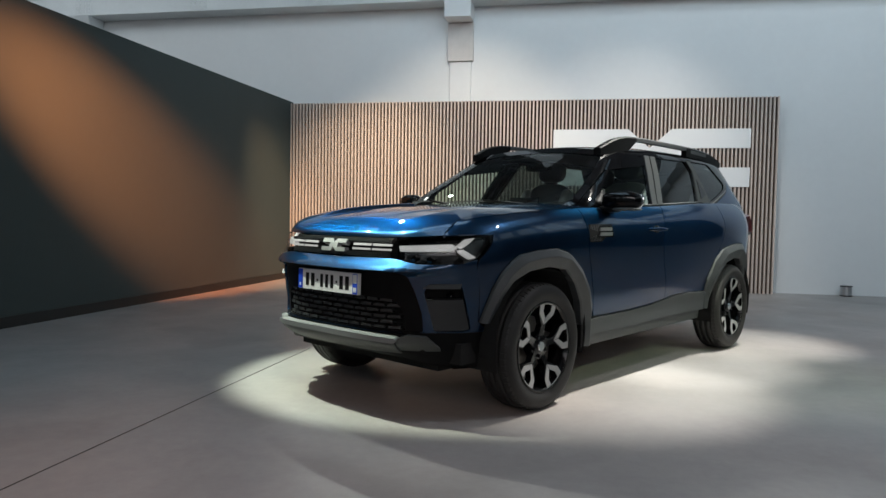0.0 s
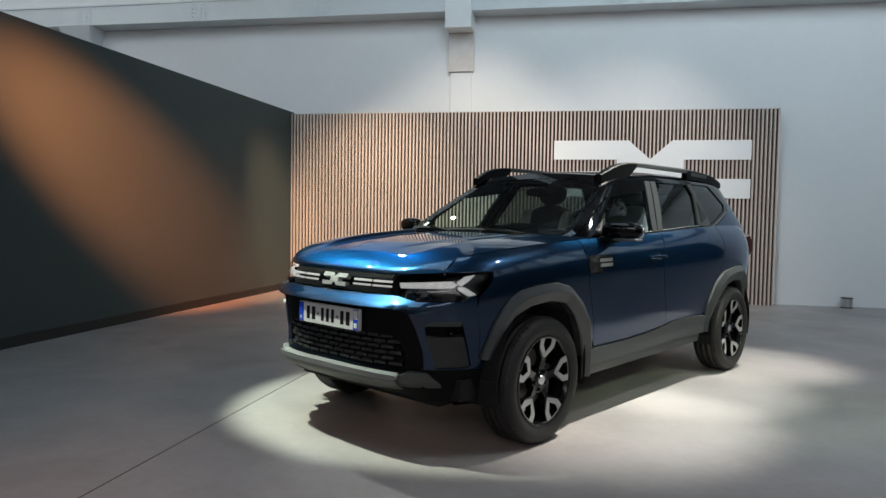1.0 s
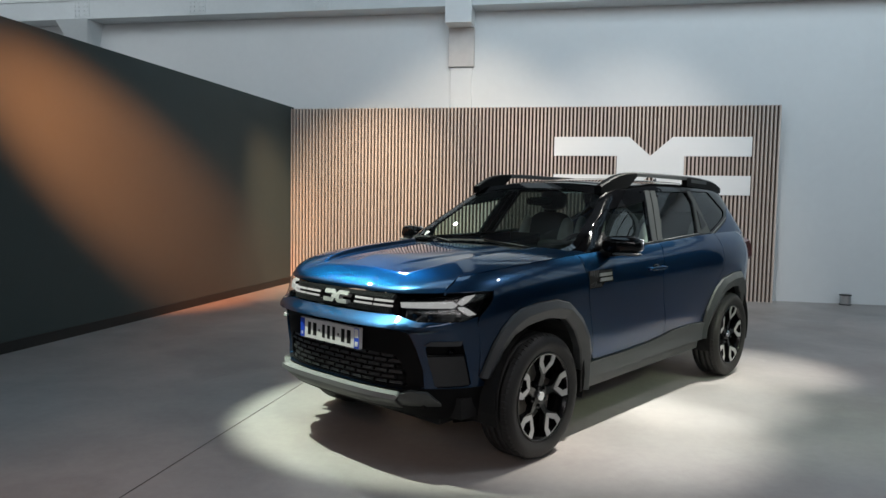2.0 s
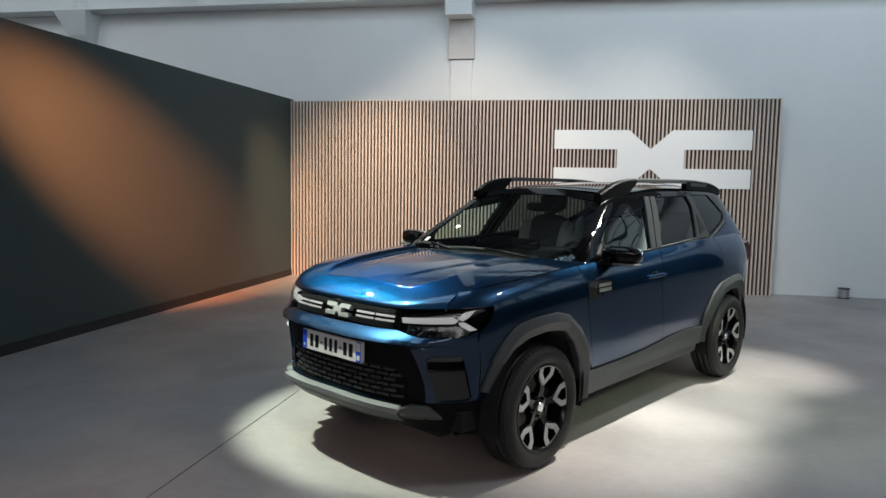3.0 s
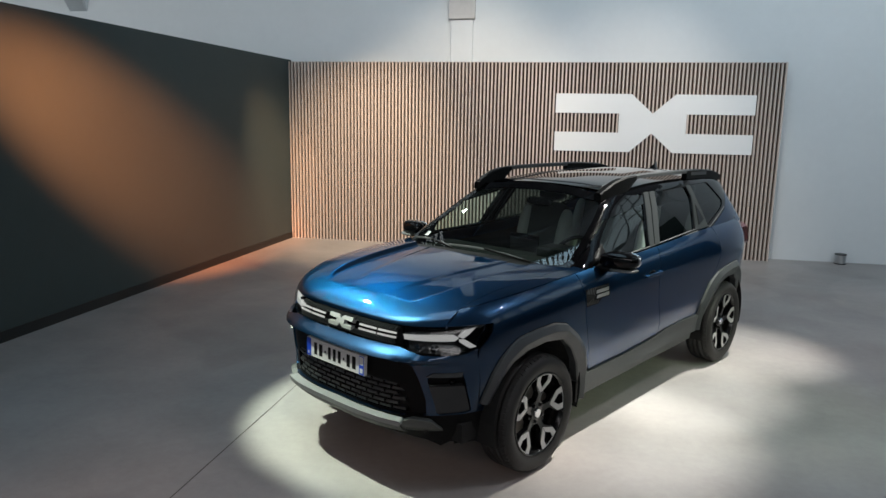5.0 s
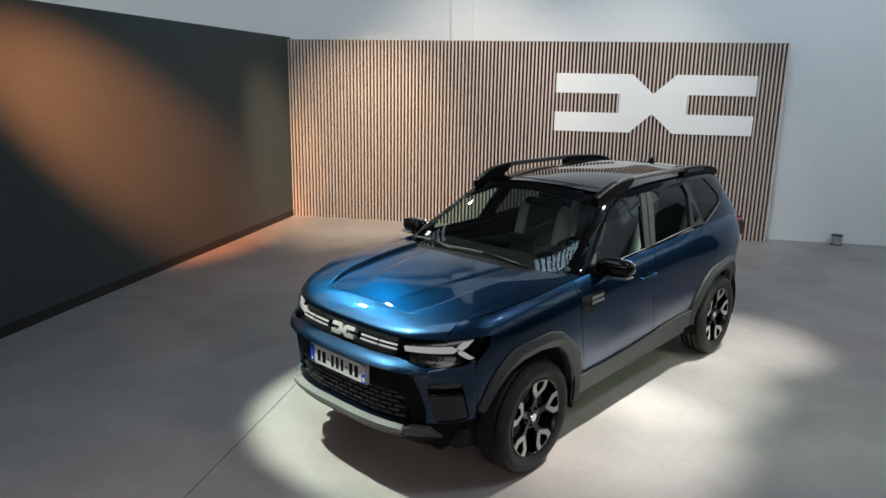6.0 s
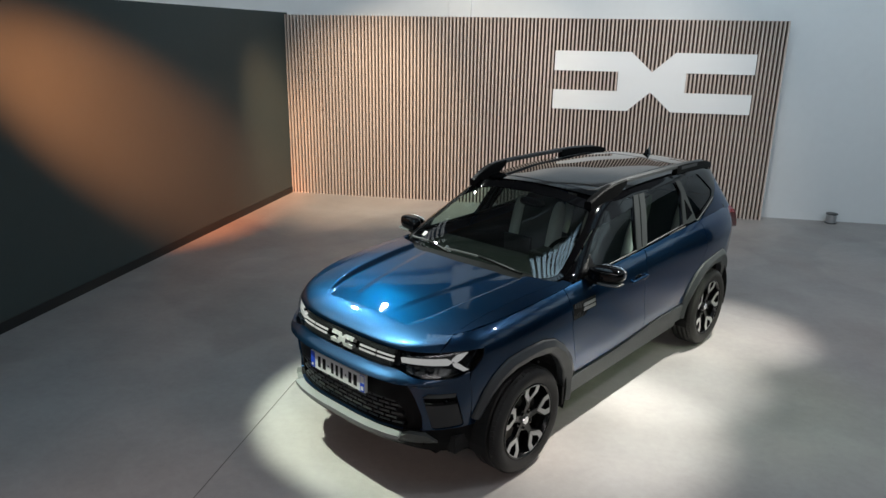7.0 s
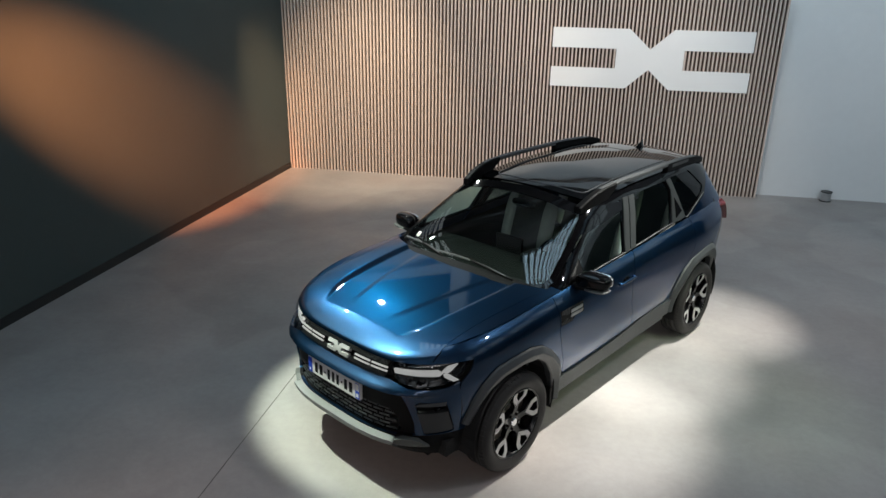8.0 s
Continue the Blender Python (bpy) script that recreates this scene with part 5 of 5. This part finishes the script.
def build_wheel():
    """A wheel whose axle lies along y, its outer face towards +y; the middle of its tyre is the origin."""
    ob = new("wheel")
    h = TYRE_W / 2
    bm = bmesh.new()
    prof = [(RIM_R - 0.012, h - 0.018), (RIM_R + 0.004, h - 0.010), (RIM_R + 0.022, h - 0.002), (RIM_R + 0.045, h + 0.003), (RIM_R + 0.065, h - 0.002), (RIM_R + 0.080, h - 0.012), (WHEEL_R - 0.010, h - 0.026), (WHEEL_R - 0.003, h - 0.042)]
    prof += [(WHEEL_R, 0.064), (WHEEL_R, 0.052), (WHEEL_R - 0.007, 0.050), (WHEEL_R - 0.007, 0.042), (WHEEL_R, 0.040), (WHEEL_R, 0.006), (WHEEL_R - 0.007, 0.004), (WHEEL_R - 0.007, -0.004), (WHEEL_R, -0.006), (WHEEL_R, -0.040), (WHEEL_R - 0.007, -0.042), (WHEEL_R - 0.007, -0.050), (WHEEL_R, -0.052), (WHEEL_R, -0.064)]
    prof += [(WHEEL_R - 0.010, -h + 0.026), (RIM_R + 0.06, -h), (RIM_R, -h + 0.015)]
    lathe(bm, prof, 72)
    tyre = part("tyre", bm, RUBBER, ob, "black road tyre", smooth=False)
    tyre.data.shade_smooth()
    # tread blocks along both shoulders
    bm = bmesh.new()
    n = 66
    for side in (1, -1):
        for k in range(n):
            a0 = 2 * math.pi * (k + (0.5 if side < 0 else 0)) / n
            w = 2 * math.pi / n * 0.68
            c = []
            for a in (a0, a0 + w):
                for r, y in ((WHEEL_R + 0.0015, 0.066), (WHEEL_R - 0.006, 0.088), (WHEEL_R - 0.028, 0.107), (WHEEL_R - 0.034, 0.100), (WHEEL_R - 0.012, 0.062)):
                    c.append(bm.verts.new((r * math.cos(a), side * y, r * math.sin(a))))
            for i in range(5):
                j = (i + 1) % 5
                bm.faces.new((c[i], c[j], c[5 + j], c[5 + i]))
            bm.faces.new(c[:5])
            bm.faces.new(c[5:][::-1])
    tagged(part("tread_band", bm, RUBBER, tyre), kind="stuff")
    # rim barrel and lip
    bm = bmesh.new()
    lathe(bm, [(RIM_R - 0.004, h - 0.022), (RIM_R - 0.004, h - 0.012), (RIM_R - 0.012, h - 0.010), (RIM_R - 0.020, h - 0.018), (RIM_R - 0.028, h - 0.05), (RIM_R - 0.03, -h + 0.03), (RIM_R - 0.004, -h + 0.02)], 64)
    rim = part("rim", bm, RIM_BLACK, ob, "black and diamond-cut alloy rim", smooth=True)
    bm = bmesh.new()
    lathe(bm, [(RIM_R - 0.004, h - 0.0125), (RIM_R - 0.005, h - 0.009), (RIM_R - 0.014, h - 0.008), (RIM_R - 0.018, h - 0.014)], 64)
    part("rim_lip", bm, RIM_BLACK, rim, "black rim lip", smooth=True)

    face = curve([0.0, 0.06, 0.13, 0.20, RIM_R], [h - 0.046, h - 0.046, h - 0.034, h - 0.022, h - 0.014])
    back = lambda r: face(r) - 0.035
    step = 2 * math.pi / 5
    cut = lambda r: face(r) + 0.0022
    under = lambda r: face(r) - 0.004
    for k in range(5):
        a = math.pi / 2 + k * step
        # a dark stem from the hub that forks round a six-sided window
        bm = bmesh.new()
        solid(bm, [(0.045, a - 0.55), (0.09, a - 0.24), (0.140, a - 0.13), (0.140, a + 0.13), (0.09, a + 0.24), (0.045, a + 0.55)], face, back)
        for s in (1, -1):
            arm = [(0.118, a), (0.122, a + s * 0.14), (0.192, a + s * 0.375), (RIM_R - 0.006, a + s * 0.335), (RIM_R - 0.006, a), (0.238, a), (0.238, a + s * 0.135), (0.203, a + s * 0.165), (0.164, a)]
            solid(bm, arm if s > 0 else arm[::-1], face, back)
        part("spoke", bm, RIM_BLACK, rim)
        bm = bmesh.new()
        for s in (1, -1):
            arm = [(0.126, a + s * 0.014), (0.194, a + s * 0.345), (0.200, a + s * 0.352), (RIM_R - 0.010, a + s * 0.310), (RIM_R - 0.010, a + s * 0.002), (0.241, a + s * 0.002), (0.241, a + s * 0.155), (0.204, a + s * 0.185), (0.160, a + s * 0.010)]
            solid(bm, arm if s > 0 else arm[::-1], cut, under)
        part("spoke_facet", bm, RIM_CUT, rim, "bright diamond-cut facet")
        for s in (1, -1):
            bm = bmesh.new()
            line = [(0.060, a + s * 0.335), (0.092, a + s * 0.205), (0.122, a + s * 0.118), (0.122, a + s * 0.082), (0.092, a + s * 0.165), (0.060, a + s * 0.285)]
            solid(bm, line if s > 0 else line[::-1], lambda r: face(r) + 0.001, under)
            part("stem_edge", bm, CELL, rim, "thin bright stem edge")
        bm = bmesh.new()
        n = 8
        for j in range(n):
            b0, b1 = (a + 0.37 + (step - 0.74) * (j + e) / n for e in (0, 1))
            solid(bm, [(RIM_R - 0.017, b0), (RIM_R - 0.007, b0), (RIM_R - 0.007, b1), (RIM_R - 0.017, b1)], lambda r: h - 0.0125, lambda r: h - 0.018)
        part("rim_facet", bm, RIM_CUT, rim, "bright arc along the rim")
    bm = bmesh.new()
    lathe(bm, [(0.0, h - 0.036), (0.030, h - 0.036), (0.034, h - 0.040), (0.075, h - 0.048), (0.080, h - 0.09), (0.0, h - 0.10)], 30)
    hub = part("hub", bm, RIM_BLACK, rim, "black hub", smooth=False)
    bm = bmesh.new()
    lathe(bm, [(0.0, h - 0.031), (0.026, h - 0.031), (0.029, h - 0.036)], 24)
    part("centre_cap", bm, CHROME, rim, "silver centre cap")
    for k in range(5):
        a = math.pi / 2 + (k + 0.5) * step
        bm = bmesh.new()
        bmesh.ops.create_cone(bm, cap_ends=True, segments=6, radius1=0.010, radius2=0.009, depth=0.02, matrix=pose(0.056 * math.cos(a), h - 0.042, 0.056 * math.sin(a), 90))
        part("wheel_bolt", bm, RIM_BLACK, rim)
    bm = bmesh.new()
    lathe(bm, [(0.05, h - 0.125), (0.165, h - 0.125), (0.165, h - 0.148), (0.05, h - 0.148)], 40)
    part("brake_disc", bm, BRAKE, ob, "rusty-grey brake disc")
    bm = bmesh.new()
    add_box(bm, (-0.19, h - 0.16, -0.10), (-0.11, h - 0.105, 0.08), 0.012)
    part("brake_caliper", bm, BRAKE, ob, "grey brake caliper")
    return ob


first_wheel = build_wheel()
TRACK_MID = 0.897 - TYRE_W / 2
first_wheel.parent = car
first_wheel.location = (1.430, TRACK_MID, WHEEL_R)
first_wheel.rotation_euler = (0, radians(-8), 0)
tagged(first_wheel, "alloy wheel with five forked diamond-cut spokes")
spins = [(-1.375, 1, -12), (1.430, -1, 35), (-1.375, -1, 50)]
for x, s, spin in spins:
    copy_thing(first_wheel, pose(x, s * TRACK_MID, WHEEL_R, 0, spin, 0 if s > 0 else 180))

# ---- roof rails, mirrors, handles, badges, lamps ----
def rail(s):
    """A roof rail: a long foot in front, a slim grey bar, a closed rear end."""
    ob = new("roof_rail")
    ob.parent = car
    tagged(ob, "black and satin grey roof rail")
    yc = curve([-1.9, -1.5, -0.8, 0.0, 0.25, 0.42], [0.555, 0.575, 0.59, 0.585, 0.57, 0.55])
    top = curve([-1.86, -1.70, -1.5, -1.0, -0.3, 0.0, 0.15, 0.30, 0.42], [1.60, 1.652, 1.685, 1.705, 1.705, 1.695, 1.672, 1.618, 1.56])

    def beam(name, xs, low, mat, wide, label="", up=0.0):
        bm = bmesh.new()
        rows = []
        for x in xs:
            t, b, y = top(x) + up, low(x), yc(x)
            w = wide(x) / 2
            e = min(0.010, (t - b) * 0.3)
            rows.append([bm.verts.new((x, s * (y + dy), z)) for dy, z in ((-w, b), (-w, t - e), (-w + e, t), (w - e, t), (w, t - e), (w, b))])
        for a, b in zip(rows, rows[1:]):
            for i in range(6):
                bm.faces.new((a[i], a[(i + 1) % 6], b[(i + 1) % 6], b[i]))
        bm.faces.new(rows[0])
        bm.faces.new(rows[-1][::-1])
        return smooth_panel(name, bm, mat, ob, label, 35)
    seat = lambda x: roof_at(x, yc(x)).z - 0.012
    thin = lambda x: top(x) - 0.030
    beam("front_foot", np.linspace(0.36, -0.10, 14), lambda x: max(seat(x), min(thin(x), seat(x) + max(0, (0.02 - x)) * 0.6)), BLACK_TRIM, lambda x: 0.058, "black rail foot")
    beam("bar", np.linspace(0.10, -1.55, 26), thin, RAIL_GREY, lambda x: 0.046, "satin grey rail bar", 0.002)
    beam("rear_foot", np.linspace(-0.98, -1.76, 16), lambda x: seat(x), BLACK_TRIM, lambda x: 0.052 if x < -1.02 else 0.046, "black rail foot", -0.001)
    bm = bmesh.new()
    skin(bm, lambda a, b, off: Vector((a, s * (yc(a) + 0.0275), b)), [(-1.06, 1.655), (-1.40, 1.648), (-1.40, 1.677), (-1.06, 1.684)], step=0.1, depth=0)
    part("rail_inlay", bm, RAIL_GREY, ob, "grey inlay")


rail(1)
rail(-1)


def blob(bm, centre, radii, power=2.6, seg=24, rings=14, shear=(0, 0)):
    """A rounded, squarish body (superellipsoid)."""
    def sp(v, e):
        return math.copysign(abs(v) ** e, v)
    e = 2 / power
    rows = []
    for i in range(rings + 1):
        v = -math.pi / 2 + math.pi * i / rings
        rows.append([bm.verts.new((centre[0] + radii[0] * sp(math.cos(v), e) * sp(math.cos(u), e) + shear[0] * radii[1] * sp(math.cos(v), e) * sp(math.sin(u), e),
                                   centre[1] + radii[1] * sp(math.cos(v), e) * sp(math.sin(u), e),
                                   centre[2] + radii[2] * sp(math.sin(v), e))) for u in (2 * math.pi * k / seg for k in range(seg))])
    for a, b in zip(rows, rows[1:]):
        for k in range(seg):
            try:
                bm.faces.new((a[k], a[(k + 1) % seg], b[(k + 1) % seg], b[k]))
            except ValueError:
                pass
    bmesh.ops.remove_doubles(bm, verts=bm.verts, dist=1e-4)


def side_mirror(s):
    ob = new("door_mirror")
    ob.parent = car
    tagged(ob, "gloss black door mirror with an indicator strip")
    bm = bmesh.new()
    blob(bm, (0.70, s * 0.945, 1.205), (0.064, 0.118, 0.058), 2.9, shear=(-0.22, 0) if s > 0 else (0.22, 0))
    part("mirror_cap", bm, GLOSS_BLACK, ob, "gloss black mirror cap", smooth=True)
    bm = bmesh.new()
    blob(bm, (0.705, s * 0.985, 1.150), (0.062, 0.080, 0.010), 3.2, shear=(-0.22, 0) if s > 0 else (0.22, 0))
    part("indicator", bm, RAIL_GREY, ob, "pale indicator strip", smooth=True)
    bm = bmesh.new()
    blob(bm, (0.71, s * 0.86, 1.150), (0.055, 0.085, 0.022), 2.6)
    part("stalk", bm, BLACK_TRIM, ob, "black mirror stalk", smooth=True)
    bm = bmesh.new()
    blob(bm, (0.628, s * 0.955, 1.205), (0.012, 0.105, 0.050), 3)
    part("mirror_glass", bm, CHROME, ob, "mirror glass", smooth=True)
    # black triangle where it meets the pillar
    bm = bmesh.new()
    skin(bm, on_cab, [(s * u, z) for u, z in cab([(0.80, 1.168), (0.745, 1.215), (0.60, 1.285), (0.60, 1.172)])], step=0.05, depth=0.01, off=0.003)
    part("sail_panel", bm, BLACK_TRIM, ob, "black sail panel", smooth=True)


side_mirror(1)
side_mirror(-1)


def door_handle(x0, x1, z, s):
    bm = bmesh.new()
    u0, u1 = S(x0, z)[0], S(x1, z)[0]
    c = haunched(s * (u0 + u1) / 2, z, 0.0)
    cup = bmesh.new()
    blob(cup, (c.x, c.y - s * 0.004, c.z), (0.055, 0.008, 0.030), 2.3)
    ob = part("door_handle", cup, GLOSS_BLACK, car, "body-coloured pull handle over a dark cup", smooth=True)
    bm = bmesh.new()
    blob(bm, (c.x, c.y + s * 0.022, c.z + 0.002), (abs(x1 - x0) / 2, 0.011, 0.013), 3.0)
    for e in (x0, x1):
        blob(bm, (e + (0.018 if e == min(x0, x1) else -0.018), c.y + s * 0.008, c.z + 0.002), (0.016, 0.018, 0.012), 2.5, 12, 8)
    part("grip", bm, PAINT, ob, "blue grip", smooth=True)


for s in (1, -1):
    door_handle(0.245, -0.0, 1.022, s)

for s in (1, -1):
    # badge: dark hatched patch with two white bars
    bm = bmesh.new()
    patch = flank([(1.008, 1.052), (0.735, 1.055), (0.725, 0.975), (0.83, 0.975), (0.87, 0.945), (1.008, 0.945)])
    skin(bm, haunched, [(s * u, z) for u, z in patch], step=0.05, depth=0, off=0.0025)
    badge = part("wing_badge", bm, INK, car, "dark hatched badge with two white bars", smooth=True)
    for z in (1.022, 0.992):
        bm = bmesh.new()
        skin(bm, haunched, [(s * u, z) for u, z in flank([(0.895, z - 0.009), (0.75, z - 0.008), (0.745, z + 0.012), (0.885, z + 0.011)])], step=0.05, depth=0.006, off=0.009)
        part("badge_bar", bm, WHITE_TRIM, badge, "white bar")
    for k in range(15):
        x = 0.742 + 0.0180 * k
        top_foot = 1.040 if x < 0.905 else 1.006 + 0.2 * (x - 0.905)
        low_head = 0.972 if x < 0.905 else 0.990 - 0.2 * (x - 0.905)
        for z0, z1, lean in ((top_foot, 1.051, -0.5), (0.950, low_head, 0.5)):
            if x < 0.86 and z0 < 0.96:
                continue
            d = lean * (z1 - z0)
            bm = bmesh.new()
            skin(bm, haunched, [(s * u, z) for u, z in flank([(x, z0), (x - 0.0045, z0), (min(x + d, 1.004) - 0.0045, z1), (min(x + d, 1.004), z1)])], step=0.05, depth=0.002, off=0.004)
            part("hatch_line", bm, RAIL_GREY, badge)
    # bright strip under the windows, up the rear pillar
    bm = bmesh.new()
    line = [(x, shoulder(x) + 0.004) for x in (0.60, 0.3, 0.0, -0.3, -0.6, -0.9, -1.05)] + [(-1.10, 1.226), (-1.30, 1.285), (-1.53, 1.356)]
    outer = [S_ for S_ in cab(line)]
    inner_line = [(u, z + 0.008) for u, z in outer[::-1]]
    skin(bm, on_cab, [(s * u, z) for u, z in outer + inner_line], step=0.03, depth=0.006, off=0.006)
    part("window_strip", bm, RAIL_GREY, car, "satin bright strip under the windows", smooth=True)
    # tail lamps
    bm = bmesh.new()
    skin(bm, on_body, [(s * u, z) for u, z in [S(-2.00, 1.13), S(-2.10, 1.15), TL(0.62, 1.14), TL(0.62, 0.97), S(-2.10, 0.96), S(-2.02, 1.0)]], step=0.03, depth=0.05, off=0.05)
    smooth_panel("tail_lamp", bm, RED_LENS, car, "dark red tail lamp", 30)
    # reflector and small screws on the arch liner
    for dz, dx in ((0.60, 0.30), (0.47, 0.35)):
        bm = bmesh.new()
        bmesh.ops.create_uvsphere(bm, u_segments=8, v_segments=6, radius=0.008, matrix=Matrix.Translation((1.405 - dx - 0.02, s * 0.70, dz)))
        part("liner_clip", bm, RAIL_GREY, car)
    # mud flap lip behind the front wheel
    bm = bmesh.new()
    add_box(bm, (0.985, min(s * 0.70, s * 0.86), 0.30), (1.01, max(s * 0.70, s * 0.86), 0.44), 0.006)
    part("mud_flap", bm, BLACK_TRIM, car, "short black mud flap")

# shark-fin aerial
bm = bmesh.new()
zr = roof_at(-1.62, 0).z
vs = []
for x, h, w in ((-1.50, 0.0, 0.012), (-1.56, 0.022, 0.016), (-1.62, 0.052, 0.012), (-1.665, 0.070, 0.006), (-1.69, 0.0, 0.014)):
    vs.append([bm.verts.new(c) for c in ((x, -w - 0.012, zr - 0.012), (x, 0, zr + h), (x, w + 0.012, zr - 0.012))])
for a, b in zip(vs, vs[1:]):
    for i in range(2):
        bm.faces.new((a[i], a[i + 1], b[i + 1], b[i]))
bm.faces.new(vs[0])
bm.faces.new(vs[-1][::-1])
part("shark_fin_aerial", bm, GLOSS_BLACK, car, "black shark-fin aerial", smooth=True)

# wipers
for y0, z0, y1, z1, pivot in ((-0.66, 1.174, -0.24, 1.160, -0.20), (-0.27, 1.170, 0.41, 1.158, 0.47)):
    arm = new("wiper")
    arm.parent = car
    tagged(arm, "black windscreen wiper")
    bm = bmesh.new()
    rows = []
    for k in range(15):
        t = k / 14
        y, z = y0 + (y1 - y0) * t, z0 + (z1 - z0) * t + 0.014 * math.sin(math.pi * t)
        p = on_cab((1 if y >= 0 else -1) * CN(abs(y), z)[0], z, 0.022)
        rows.append([bm.verts.new(p + Vector(o)) for o in ((0.006, 0, -0.005), (0.007, 0, 0.006), (-0.004, 0, 0.007), (-0.005, 0, -0.004))])
    for a, b in zip(rows, rows[1:]):
        for i in range(4):
            bm.faces.new((a[i], a[(i + 1) % 4], b[(i + 1) % 4], b[i]))
    bm.faces.new(rows[0])
    bm.faces.new(rows[-1][::-1])
    # grey puts the black blade's bright highlight into its colour
    part("blade", bm, RAIL_GREY, arm, "black wiper blade, coloured grey for its lit edge")
    bm = bmesh.new()
    rows = []
    for k in range(9):
        t = k / 8
        y = (y0 + y1) / 2 * (1 - t) + pivot * t
        z = (z0 + z1) / 2 * (1 - t) + 1.140 * t + 0.012
        p = on_cab((1 if y >= 0 else -1) * CN(abs(y), z)[0], z, 0.032 - 0.012 * t)
        rows.append([bm.verts.new(p + Vector(o)) for o in ((0.008, 0, -0.006), (0.008, 0, 0.008), (-0.006, 0, 0.008), (-0.006, 0, -0.006))])
    for a, b in zip(rows, rows[1:]):
        for i in range(4):
            bm.faces.new((a[i], a[(i + 1) % 4], b[(i + 1) % 4], b[i]))
    bm.faces.new(rows[0])
    bm.faces.new(rows[-1][::-1])
    part("wiper_arm", bm, BLACK_TRIM, arm, "black wiper arm")

# ---- cabin ----
bm = bmesh.new()
dash = [(0.98, 1.10), (0.80, 1.125), (0.55, 1.13), (0.42, 1.09), (0.40, 0.98), (0.50, 0.85), (0.60, 0.60), (0.95, 0.60)]
for ya, yb in ((-0.70, 0.70),):
    a = [bm.verts.new((x, ya, z)) for x, z in dash]
    b = [bm.verts.new((x, yb, z)) for x, z in dash]
    bm.faces.new(a)
    bm.faces.new(b[::-1])
    for i in range(len(dash)):
        bm.faces.new((a[i], b[i], b[(i + 1) % len(dash)], a[(i + 1) % len(dash)]))
bmesh.ops.bevel(bm, geom=list(bm.edges), offset=0.015, segments=2, affect="EDGES")
dashboard = smooth_panel("dashboard", bm, DASH, car, "black dashboard", 40)
box_part("centre_screen", (0.43, -0.13, 1.09), (0.455, 0.13, 1.24), GLOSS_BLACK, dashboard, "dark centre screen", bevel=0.006)
box_part("instrument_hood", (0.42, 0.23, 1.09), (0.62, 0.50, 1.20), DASH, dashboard, "instrument hood", bevel=0.02)
bm = bmesh.new()
lathe(bm, [(0.185 + 0.016 * math.cos(t), 0.016 * math.sin(t)) for t in (2 * math.pi * k / 10 for k in range(11))], 40)
add_box(bm, (-0.18, -0.012, -0.022), (0.18, 0.012, 0.022), 0.005)
add_box(bm, (-0.02, -0.012, -0.18), (0.02, 0.012, 0.0), 0.005)
blob(bm, (0, 0, 0), (0.065, 0.025, 0.055))
bmesh.ops.transform(bm, matrix=pose(0.30, 0.36, 1.06, 0, 0, 0) @ pose(0, 0, 0, 0, -22, 0) @ pose(0, 0, 0, 0, 0, 90), verts=bm.verts)
smooth_panel("steering_wheel", bm, DASH, car, "black steering wheel", 40)


def seat(x, y, wide, name):
    ob = new(name)
    ob.parent = car
    tagged(ob, "grey cloth car seat with pale bolsters")
    bm = bmesh.new()
    blob(bm, (x + 0.22, y, 0.72), (0.27, wide, 0.10), 4)
    part("cushion", bm, SEAT_DARK, ob, smooth=True)
    bm = bmesh.new()
    blob(bm, (0, 0, 0.33), (0.075, wide * 0.92, 0.34), 3.6)
    bmesh.ops.transform(bm, matrix=pose(x - 0.06, y, 0.74, 0, -16, 0), verts=bm.verts)
    part("backrest", bm, SEAT_DARK, ob, smooth=True)
    for e in (1, -1):
        bm = bmesh.new()
        blob(bm, (0.045, e * wide * 0.82, 0.34), (0.075, 0.05, 0.27), 3)
        bmesh.ops.transform(bm, matrix=pose(x - 0.06, y, 0.74, 0, -16, 0), verts=bm.verts)
        part("bolster", bm, SEAT_LIGHT, ob, "pale grey bolster", smooth=True)
    bm = bmesh.new()
    blob(bm, (0.0, 0, 0.77), (0.05, 0.13, 0.085), 3)
    bmesh.ops.transform(bm, matrix=pose(x - 0.06, y, 0.74, 0, -14, 0), verts=bm.verts)
    part("headrest", bm, SEAT_DARK, ob, smooth=True)


for y in (-0.37, 0.37):
    seat(-0.22, y, 0.25, "front_seat")
for y in (-0.40, 0.0, 0.40):
    seat(-1.12, y, 0.21, "rear_seat")
bm = bmesh.new()
blob(bm, (0.27, 0, 1.475), (0.02, 0.12, 0.035), 3)
part("interior_mirror", bm, GLOSS_BLACK, car, "black interior mirror", smooth=True)
bm = bmesh.new()
add_box(bm, (-2.0, -0.70, 0.42), (0.9, 0.70, 0.50))
add_box(bm, (-2.0, -0.66, 1.0), (-1.45, 0.66, 1.06))
part("cabin_floor", bm, DASH, car, "dark cabin floor and load cover")
bm = bmesh.new()
skin(bm, lambda a, b, off: roof_at(a, b, -0.05), [(0.05, -0.48), (0.05, 0.48), (-1.8, 0.46), (-1.8, -0.46)], step=0.12, depth=0)
part("headliner", bm, SEAT_DARK, car, "grey headliner")
